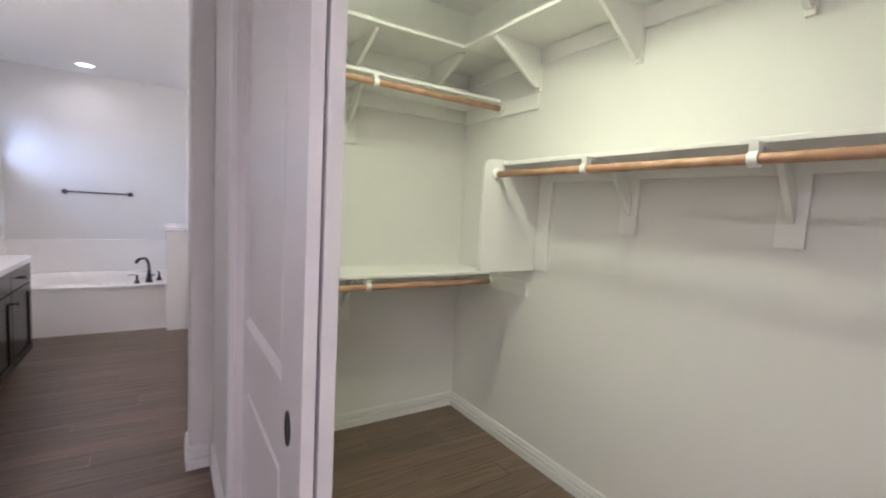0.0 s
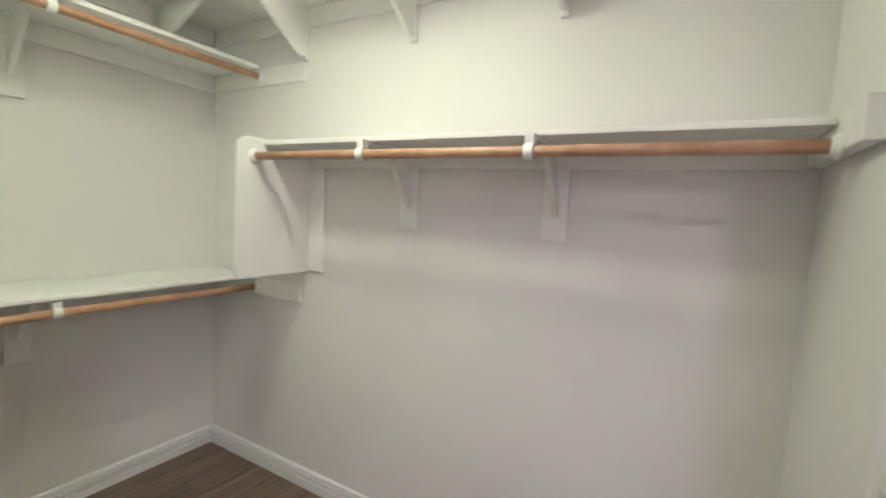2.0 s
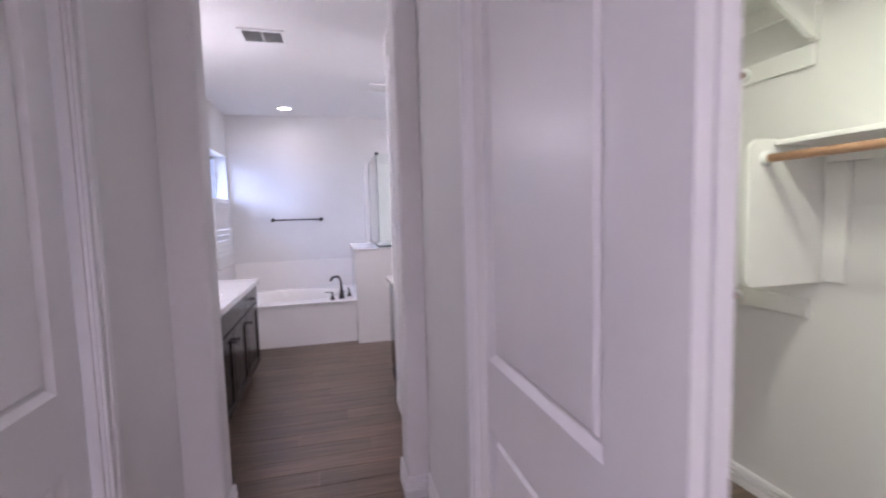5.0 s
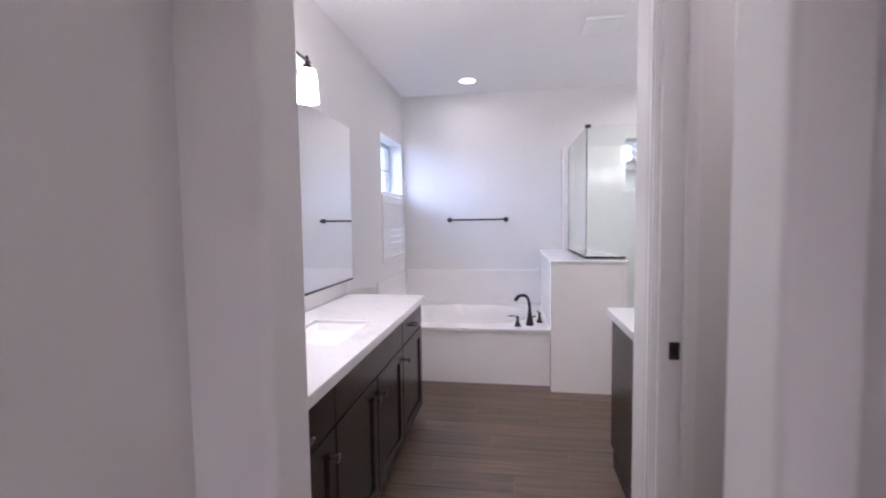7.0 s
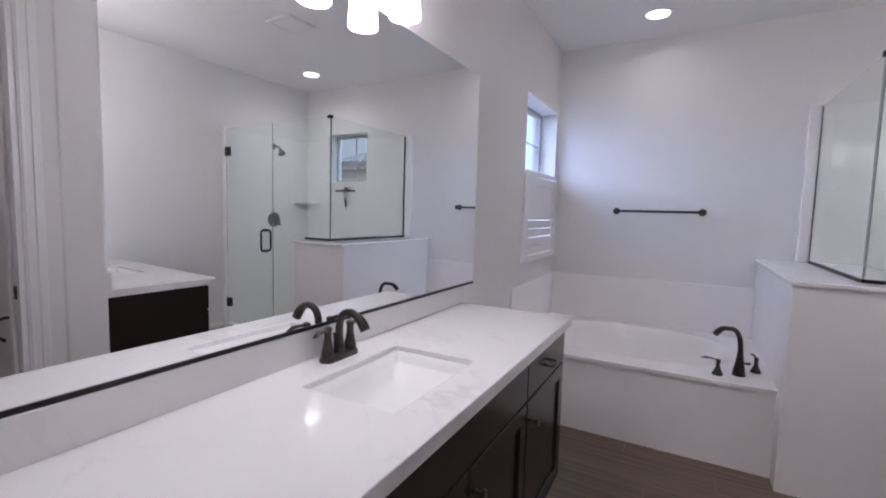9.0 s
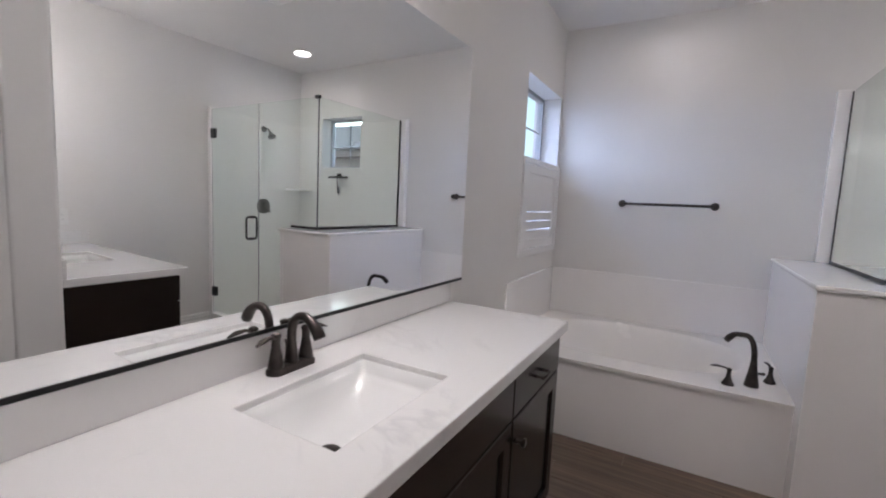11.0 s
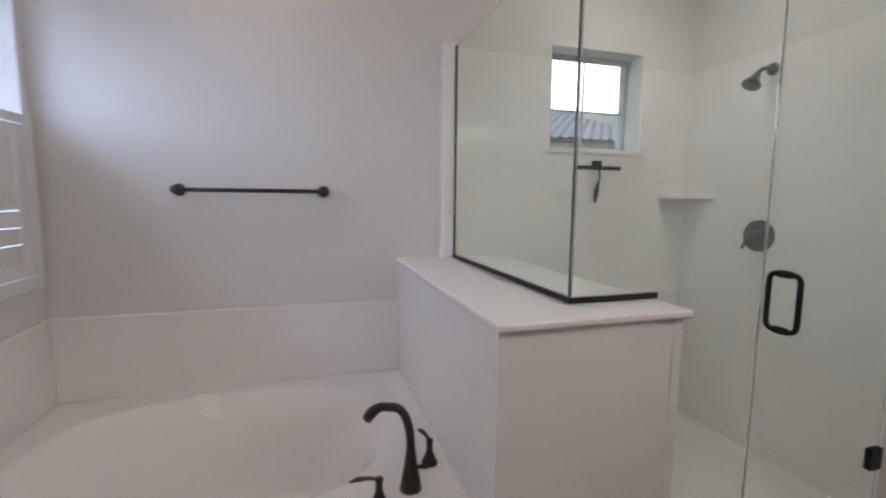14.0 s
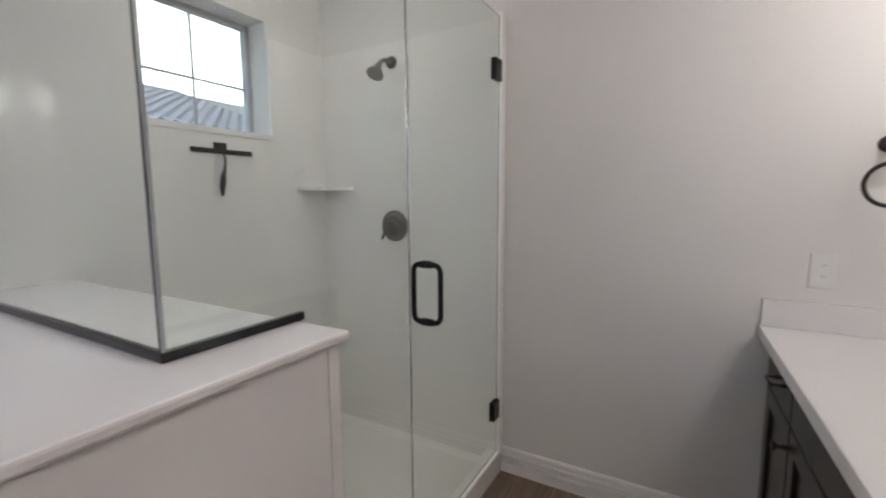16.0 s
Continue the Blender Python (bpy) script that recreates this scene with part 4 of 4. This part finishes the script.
# mirror in its black channel
mir = thing("wall_mirror", (XL, 5.2, 0.98), "large frameless wall mirror on a black bottom channel", "mirror")
bm = bmesh.new()
prism(bm, [(XL + 0.0022, WY1 + 0.01, 0.992), (XL + 0.0082, WY1 + 0.01, 0.992), (XL + 0.0475, 6.255, 0.992), (XL + 0.0415, 6.255, 0.992)], (0.0029, 0, 1), 1.068)
part("glass", bm, MIRROR, mir, "silvered glass a little out of true")
bm = bmesh.new()
prism(bm, [(XL + 0.0005, WY1 + 0.01, 0.980), (XL + 0.011, WY1 + 0.01, 0.980), (XL + 0.0505, 6.255, 0.980), (XL + 0.0005, 6.255, 0.980)], (0, 0, 1), 0.0118)
part("channel", bm, BLACK, mir, "thin black channel")
for y in (4.5, 5.95):
    part("clip", boxes((XL + 0.0005, XL + 0.012, y, y + 0.02, 2.052, 2.072), bev=0.002), PLASTIC, mir, "clear mirror clip")


# three-shade vanity lights
def vanity_light(M, centre, z, watts):
    def W(x, y, h):
        return M @ Vector((centre + x, y, z + h))
    ax = (M.to_3x3() @ Vector((0, 1, 0)))
    t = thing("vanity_light", W(0, 0, 0), "three-light bronze bar with lit opal glass shades", "wall light", "vanity lights")
    bm = box(bmesh.new(), -0.06, 0.06, 0.001, 0.025, -0.06, 0.06, 0.006)
    bmesh.ops.transform(bm, matrix=M @ Matrix.Translation((centre, 0, z)), verts=bm.verts)
    part("back_plate", bm, BRONZE, t)
    part("arm", tube(bmesh.new(), [W(0, 0.02, 0), W(0, 0.09, 0.01), W(0, 0.13, 0.0)], [0.009] * 3, 12), BRONZE, t)
    part("bar", tube(bmesh.new(), [W(-0.27, 0.13, 0), W(0, 0.13, 0), W(0.27, 0.13, 0)], [0.0075] * 3, 12), BRONZE, t)
    for x in (-0.235, 0, 0.235):
        part("stem", lathe(bmesh.new(), W(x, 0.13, 0.025), (0, 0, -1), [(0, 0.006), (0.01, 0.010), (0.045, 0.010), (0.05, 0.022), (0.075, 0.024)], 16), BRONZE, t)
        part("shade", lathe(bmesh.new(), W(x, 0.13, -0.045), (0, 0, -1), [(0, 0.026), (0.004, 0.040), (0.02, 0.046), (0.17, 0.055), (0.172, 0.050), (0.15, 0.046)], 24), SHADE, t, "lit opal glass shade")
        area_lamp("shade_bulb", W(x, 0.13, -0.205), W(x, 0.13, -1), 0.07, 0.07, watts, (1, 0.90, 1.0), 'DISK')


vanity_light(M1, 5.215 - WY1, 2.24, 1.7)
vanity_light(M2, 0.62, 2.24, 0.3)

# ---- shower ----
GZ0, GZ1, GY, GX = 1.070, 2.125, 6.914, 0.442
PAN = 0.112
structure("shower_pan", boxes((HX1, XR - 0.001, GY - 0.013, GY + 0.060, 0.0, PAN), (HX1, XR - 0.001, GY + 0.060, YE - 0.001, 0.0, 0.045), bev=0.006), SURROUND, "white shower pan with raised curb", "shower pan")
d = thing("shower_drain", (1.264, 7.40, 0.045), "round dark shower drain cover", "drain")
part("cover", lathe(bmesh.new(), (1.264, 7.40, 0.045), (0, 0, 1), [(0, 0.055), (0.003, 0.055), (0.005, 0.046)], 28), BLACK, d)
structure("shower_surround", boxes(
    (HX1 + 0.001, WB[0], YE - 0.014, YE, 0.045, 1.066), (GX + 0.013, WB[0], YE - 0.014, YE, 1.066, 2.135), (WB[1], XR, YE - 0.014, YE, 0.045, 2.135), (WB[0], WB[1], YE - 0.014, YE, 0.045, WB[2] - 0.028),
    (XR - 0.014, XR, GY + 0.035, YE - 0.014, 0.045, 2.135)), SURROUND, "glossy white shower wall panels", "wall panel")
structure("shower_panel", boxes((GX + 0.014, 1.535, YE - 0.0165, YE - 0.0145, 1.068, WB[2] - 0.03), bev=0.0008), SURROUND, "thin white panel set below the shower window", "wall panel")
structure("shower_jamb", boxes((XR - 0.05, XR, GY - 0.0125, GY + 0.035, PAN, 2.15), bev=0.004), SURROUND, "white stone jamb at the shower door", "trim")
structure("glass_jamb", boxes((0.37, GX + 0.012, YE - 0.05, YE, GZ0, 2.14), bev=0.004), SURROUND, "white stone jamb where the glass meets the wall", "trim")

enc = thing("shower_enclosure", (1.2, GY, PAN), "frameless clear glass shower enclosure with black hardware", "shower enclosure")
side = part("side_pane", boxes((GX - 0.005, GX + 0.005, GY + 0.006, YE - 0.052, GZ0 + 0.006, GZ1)), GLASS, enc, "clear fixed side glass")
bm = bmesh.new()
prism(bm, [(GX - 0.005, GY - 0.005, GZ0 + 0.006), (HX1 + 0.02, GY - 0.005, GZ0 + 0.006), (HX1 + 0.02, GY - 0.005, PAN + 0.006), (1.188, GY - 0.005, PAN + 0.006), (1.188, GY - 0.005, GZ1), (GX - 0.005, GY - 0.005, GZ1)], (0, 1, 0), 0.010)
front_ = part("front_pane", bm, GLASS, enc, "clear fixed front glass, notched over the half wall")
door = part("glass_door", boxes((1.194, XR - 0.058, GY - 0.005, GY + 0.005, PAN + 0.012, GZ1)), GLASS, enc, "clear glass shower door, closed")
for pane in (side, front_, door):
    pane.visible_shadow = False
part("channel", boxes((GX - 0.010, GX + 0.010, GY - 0.010, YE - 0.052, GZ0, GZ0 + 0.018), bev=0.001), BLACK, enc, "black bottom channel")
part("channel", boxes((GX + 0.010, HX1 + 0.026, GY - 0.010, GY + 0.010, GZ0, GZ0 + 0.018), bev=0.001), BLACK, enc, "black bottom channel")
part("channel", boxes((GX - 0.007, GX + 0.007, YE - 0.066, YE - 0.051, GZ0 + 0.018, GZ1), bev=0.001), BLACK, enc, "black wall channel")
part("corner_seal", boxes((GX - 0.0065, GX - 0.0005, GY - 0.0075, GY - 0.0052, GZ0 + 0.018, GZ1)), SEAL, enc, "clear grey corner seal")
part("door_seal", boxes((1.1885, 1.1935, GY - 0.006, GY + 0.006, PAN + 0.006, GZ1)), SEAL, enc, "clear grey door seal")
part("corner_clip", boxes((GX - 0.014, GX + 0.03, GY - 0.014, GY + 0.014, GZ1 - 0.012, GZ1 + 0.014), bev=0.002), BLACK, enc, "black top clip")
for z in (1.897, 0.343):
    h = part("hinge", boxes((XR - 0.118, XR - 0.058, GY - 0.016, GY - 0.0055, z - 0.045, z + 0.045), (XR - 0.118, XR - 0.058, GY + 0.0055, GY + 0.016, z - 0.045, z + 0.045),
                            (XR - 0.064, XR - 0.0505, GY - 0.016, GY + 0.016, z - 0.045, z + 0.045), bev=0.002), BLACK, enc, "black square glass hinge")
hx, h0, h1 = 1.295, 0.922, 1.122
for s in (-1, 1):
    yy = GY + s * 0.056
    pts = [(hx, GY + s * 0.006, h1), (hx, GY + s * 0.020, h1)] + [tuple(p) for p in arc((hx, GY + s * 0.030, h1), (hx, yy, h1), (hx, yy, h1 - 0.032), 6)] + \
          [tuple(p) for p in arc((hx, yy, h0 + 0.032), (hx, yy, h0), (hx, GY + s * 0.030, h0), 6)] + [(hx, GY + s * 0.020, h0), (hx, GY + s * 0.006, h0)]
    pull_ = part("pull_handle", tube(bmesh.new(), pts, [0.0095] * len(pts), 14), BLACK, enc, "black D-shaped pull handle")
    for h in (h0, h1):
        part("collar", lathe(bmesh.new(), (hx, GY + s * 0.0055, h), (0, s, 0), [(0, 0.014), (0.005, 0.014), (0.007, 0.0115), (0.012, 0.0115), (0.014, 0.0135), (0.018, 0.0135), (0.020, 0.010)], 16), BLACK, pull_)

sv = thing("shower_valve", (XR - 0.014, 7.522, 1.199), "brushed gunmetal round shower valve with lever", "shower valve")
part("plate", lathe(bmesh.new(), (XR - 0.014, 7.522, 1.199), (-1, 0, 0), [(0, 0.083), (0.006, 0.083), (0.011, 0.074), (0.010, 0.060), (0.018, 0.057), (0.020, 0.043), (0.012, 0.040), (0.046, 0.033), (0.054, 0.020)], 36), GUNMETAL, sv)
part("lever", tube(bmesh.new(), [(XR - 0.06, 7.522, 1.199), (XR - 0.066, 7.547, 1.175), (XR - 0.066, 7.572, 1.13)], [0.012, 0.010, 0.007], 12), GUNMETAL, sv)
hd = thing("wall_shower", (XR - 0.014, 7.525, 2.035), "brushed gunmetal shower head on a short bent arm", "shower head")
part("flange", lathe(bmesh.new(), (XR - 0.014, 7.525, 2.035), (-1, 0, 0), [(0, 0.032), (0.006, 0.031), (0.012, 0.018)], 24), GUNMETAL, hd)
pa = [Vector((XR - 0.02, 7.525, 2.035))] + arc((XR - 0.035, 7.525, 2.035), (XR - 0.09, 7.525, 2.04), (XR - 0.115, 7.525, 2.003), 5)
part("arm", tube(bmesh.new(), pa, [0.011] * 7, 12), GUNMETAL, hd)
part("head", lathe(bmesh.new(), pa[-1], (-0.55, 0, -0.83), [(0, 0.012), (0.012, 0.018), (0.016, 0.015), (0.040, 0.027), (0.062, 0.042), (0.070, 0.043), (0.073, 0.038)], 24), GUNMETAL, hd)
# corner shelf
bm = bmesh.new()
pl = [(XR - 0.014, YE - 0.014, 1.39)] + [(XR - 0.014 - 0.21 * math.cos(radians(a)), YE - 0.014 - 0.21 * math.sin(radians(a)), 1.39) for a in range(0, 91, 9)]
prism(bm, pl, (0, 0, 1), 0.018)
tagged(new("corner_shelf", mesh("corner_shelf", bm, SURROUND)), "white quarter-round corner shelf in the shower", "shelf")
# squeegee on its hook
sq = thing("squeegee", (1.295, YE - 0.018, 1.58), "dark shower squeegee hanging on a wall hook", "squeegee")
part("hook", boxes((1.272, 1.325, YE - 0.040, YE - 0.0172, 1.566, 1.598), bev=0.003), BLACK, sq, "flat square wall mount")
part("blade", boxes((1.150, 1.445, YE - 0.055, YE - 0.044, 1.546, 1.568), bev=0.003), BLACK, sq)
part("neck", tube(bmesh.new(), [(1.299, YE - 0.049, 1.55), (1.301, YE - 0.058, 1.515), (1.296, YE - 0.058, 1.48), (1.293, YE - 0.052, 1.455)], [0.006, 0.005, 0.006, 0.009], 12), BLACK, sq)
part("grip", tube(bmesh.new(), [(1.293, YE - 0.052, 1.46), (1.291, YE - 0.048, 1.43), (1.289, YE - 0.044, 1.395), (1.288, YE - 0.042, 1.36)], [0.010, 0.015, 0.013, 0.005], 14, 0.8), BLACK, sq, "dark teardrop grip")
# door stop on the half wall's side
ds = thing("door_bumper", (HX1, 6.87, 0.17), "small black bumper on the half wall", "bumper")
part("knob", lathe(bmesh.new(), (HX1, 6.85, 0.17), (1, 0, 0), [(0, 0.012), (0.02, 0.014), (0.028, 0.010)], 16), BLACK, ds)

# outlet and switch
ol = thing("wall_outlet", (XR, 5.745, 1.09), "white double outlet plate on the wall", "outlet")
part("plate", boxes((XR - 0.006, XR - 0.0005, 5.708, 5.780, 1.030, 1.150), bev=0.002), PLASTIC, ol)
for z in (1.072, 1.108):
    rcp = part("receptacle", boxes((XR - 0.008, XR - 0.0055, 5.728, 5.762, z - 0.014, z + 0.014), bev=0.001), PLASTIC, ol)
    for yy in (5.740, 5.748):
        part("slot", boxes((XR - 0.0085, XR - 0.0078, yy - 0.0007, yy + 0.0007, z - 0.004, z + 0.004)), DARK, rcp)
sw = thing("light_switch", (1.0, 5.05, 1.1), "white double light switch plate on the wall", "light switch")
part("plate", boxes((0.94, 1.06, 5.0435, 5.0495, 1.04, 1.16), bev=0.002), PLASTIC, sw)
for x in (0.972, 1.028):
    part("rocker", boxes((x - 0.016, x + 0.016, 5.040, 5.044, 1.067, 1.133), bev=0.001), PLASTIC, sw)

# paper holder in the toilet room
ph = thing("paper_holder", (1.12, 5.05, 0.66), "dark bronze toilet paper holder with an open bent arm", "paper holder")
part("rosette", lathe(bmesh.new(), (1.12, 5.05, 0.66), (0, -1, 0), [(0, 0.026), (0.006, 0.025), (0.012, 0.013)], 20), BRONZE, ph)
pp = [Vector((1.12, 5.04, 0.66))] + arc((1.12, 5.01, 0.66), (1.12, 4.97, 0.66), (1.12, 4.97, 0.61), 5) + arc((1.12, 4.97, 0.58), (1.11, 4.97, 0.56), (1.05, 4.97, 0.56), 4) + [Vector((0.98, 4.97, 0.56))]
part("arm", tube(bmesh.new(), pp, [0.009] * len(pp), 12), BRONZE, ph)

# recessed cans, ceiling register, exhaust fan
for x, y in ((-0.57, 7.58), (1.33, 7.5)):
    t = thing("recessed_light", (x, y, CEIL), "round white recessed ceiling light, switched on", "ceiling light", "recessed lights")
    part("trim_ring", lathe(bmesh.new(), (x, y, CEIL), (0, 0, -1), [(0, 0.092), (0.006, 0.090), (0.008, 0.076), (0.002, 0.074)], 36, False), PLASTIC, t)
    part("lens", lathe(bmesh.new(), (x, y, CEIL - 0.001), (0, 0, -1), [(0, 0.074), (0.004, 0.072)], 36), CAN, t)
vt = thing("ceiling_register", (-0.49, 5.35, CEIL), "white ceiling air register with two banks of slats", "vent")
part("frame", boxes((-0.65, -0.33, 5.23, 5.26, CEIL - 0.010, CEIL), (-0.65, -0.33, 5.45, 5.48, CEIL - 0.010, CEIL), (-0.65, -0.62, 5.26, 5.45, CEIL - 0.010, CEIL),
                    (-0.36, -0.33, 5.26, 5.45, CEIL - 0.010, CEIL), (-0.50, -0.48, 5.26, 5.45, CEIL - 0.010, CEIL), bev=0.002), PLASTIC, vt)
# dark sheet on the ceiling stands in for the duct's shaded depth
part("duct_shade", boxes((-0.62, -0.36, 5.26, 5.45, CEIL - 0.0015, CEIL - 0.0005)), DARK, vt)
for i in range(8):
    bm = boxes((-0.62, -0.36, -0.010, 0.010, -0.0008, 0.0008))
    bmesh.ops.transform(bm, matrix=pose(0, 5.273 + i * 0.0235, CEIL - 0.008, 30, 0, 0), verts=bm.verts)
    part("slat", bm, PLASTIC, vt)
ef = thing("exhaust_fan", (0.48, 6.53, CEIL), "square white exhaust fan grille in the ceiling", "fan grille")
part("frame", boxes((0.35, 0.61, 6.40, 6.425, CEIL - 0.018, CEIL), (0.35, 0.61, 6.635, 6.66, CEIL - 0.018, CEIL), (0.35, 0.375, 6.425, 6.635, CEIL - 0.018, CEIL), (0.585, 0.61, 6.425, 6.635, CEIL - 0.018, CEIL), bev=0.003), PLASTIC, ef)
# dark sheet behind the slats stands in for shade inside the fan
part("housing_shade", boxes((0.375, 0.585, 6.425, 6.635, CEIL - 0.002, CEIL - 0.0005)), DARK, ef)
for i in range(9):
    part("slat", boxes((0.375, 0.585, 6.432 + i * 0.0235, 6.446 + i * 0.0235, CEIL - 0.014, CEIL - 0.008)), PLASTIC, ef)

# ---- outside ----
SKYGLOW = lamp_material("bright_overcast_sky", (0.80, 0.88, 1.0), 7.0, (0, 0, 0))
# west panel is boosted far above the visible sky to light the tub wall
SKYWEST = lamp_material("boosted_west_sky", (0.50, 0.60, 1.0), 18.0, (0, 0, 0))
SKYPALE = lamp_material("pale_northwest_sky", (0.64, 0.92, 1.0), 1.5, (0, 0, 0))
structure("backdrop", boxes((-6, 150, 110, 110.2, -1, 90)), SKYGLOW, "pale bright overcast sky", "sky")
structure("backdrop", boxes((-150, -6, 110, 110.2, -1, 90)), SKYPALE, "pale blue northern sky", "sky")
structure("backdrop", boxes((-70.2, -70, -60, 45, -1, 90)), SKYWEST, "western sky panel out of direct view, boosted to light the tub window", "sky")
structure("ground", boxes((-60, 60, -60, 120, -0.5, -0.3)), GROUND, "tan gravel ground", "ground")
hs_ = thing("neighbour_house", (3, 18, -0.3), "single-storey stucco house with a grey clay tile roof", "house")
part("wall", boxes((-2, 16, 16.5, 28, -0.3, 2.9)), STUCCO, hs_)
part("fascia", boxes((-2.5, 16.5, 15.95, 16.0, 2.72, 2.93)), FASCIA, hs_)
part("soffit", boxes((-2.5, 16.5, 16.0, 16.5, 2.72, 2.76)), FASCIA, hs_)
EY, EZ, SL = 15.9, 2.95, 0.34
rf = bmesh.new()
prism(rf, [(-2.5, EY, EZ - 0.05), (-2.5, 22.5, EZ - 0.05 + SL * 6.6), (-2.5, 29, EZ - 0.05)], (1, 0, 0), 19)
roof = part("roof", rf, TILE, hs_, "grey clay tile roof")
part("window", boxes((3.5, 4.7, 16.47, 16.499, 1.2, 2.3)), FRAMEGREY, hs_)

tw, tl, ang = 0.30, 0.42, math.atan(SL)
bm = bmesh.new()
ns = 6
ra_ = [[], []]
for k, (yy, lift) in enumerate(((0, 0.035), (tl + 0.06, 0.0))):
    for i in range(ns + 1):
        a = math.pi * i / ns
        ra_[k].append((bm.verts.new((-math.cos(a) * tw * 0.36, yy, lift + math.sin(a) * 0.09)), bm.verts.new((-math.cos(a) * tw * 0.32, yy, lift + math.sin(a) * 0.075))))
for i in range(ns):
    (a, b), (c, d_) = (ra_[0][i], ra_[0][i + 1]), (ra_[1][i], ra_[1][i + 1])
    bm.faces.new((a[0], b[0], d_[0], c[0])); bm.faces.new((a[0], a[1], b[1], b[0]))
tile_me = mesh("roof_tile", bm, TILE)
rows, cols = 16, 40
far = bmesh.new()
for r in range(rows):
    for c in range(cols):
        s = r * tl
        m = pose(-2.5 + c * tw, EY + s * math.cos(ang), EZ - 0.03 + s * math.sin(ang), math.degrees(ang), 0, random.uniform(-1.5, 1.5))
        if r < 7:
            o = new("roof_tile", tile_me)
            o.parent, o.matrix_local = roof, m
        else:
            k = len(far.verts)
            far.from_mesh(tile_me)
            far.verts.ensure_lookup_table()
            bmesh.ops.transform(far, matrix=m, verts=far.verts[k:])
ft = part("far_roof_tiles", far, TILE, hs_)
ft["kind"] = "stuff"

# ---- floor planks, laid along x ----
PW, PLEN, GAP = 0.152, 1.22, 0.0027
floor = tagged(new("floor"), "dark brown wood-look plank tile floor", "floor", kind="structure")
plank_meshes = {}


def plank_mesh(length, width):
    """A tile of the given length and width, with a fine arris; alike ones share one mesh."""
    key = (round(length, 3), round(width, 3))
    if key not in plank_meshes:
        bm = box(bmesh.new(), 0, length - GAP, 0, width - GAP, -0.0028, 0.0)
        top_e = [e for e in bm.edges if all(v.co.z > -0.001 for v in e.verts)]
        bmesh.ops.bevel(bm, geom=top_e, offset=0.0012, segments=1, affect='EDGES')
        plank_meshes[key] = mesh("plank", bm, PLANK)
    return plank_meshes[key]


r, y = 0, Y0 + 0.002
while y < YE:
    left = X0 if y + PW > WY0 else HL - 0.12
    x = X0 - PLEN * ((r * 0.37) % 1)
    while x < X1:
        a, b = max(x, left), min(x + PLEN, X1)
        if b - a > 0.03:
            o = new("plank", plank_mesh(b - a, min(PW, YE - y)))
            o.parent = floor
            o.location = (a, y, 0)
        x += PLEN
    y += PW
    r += 1
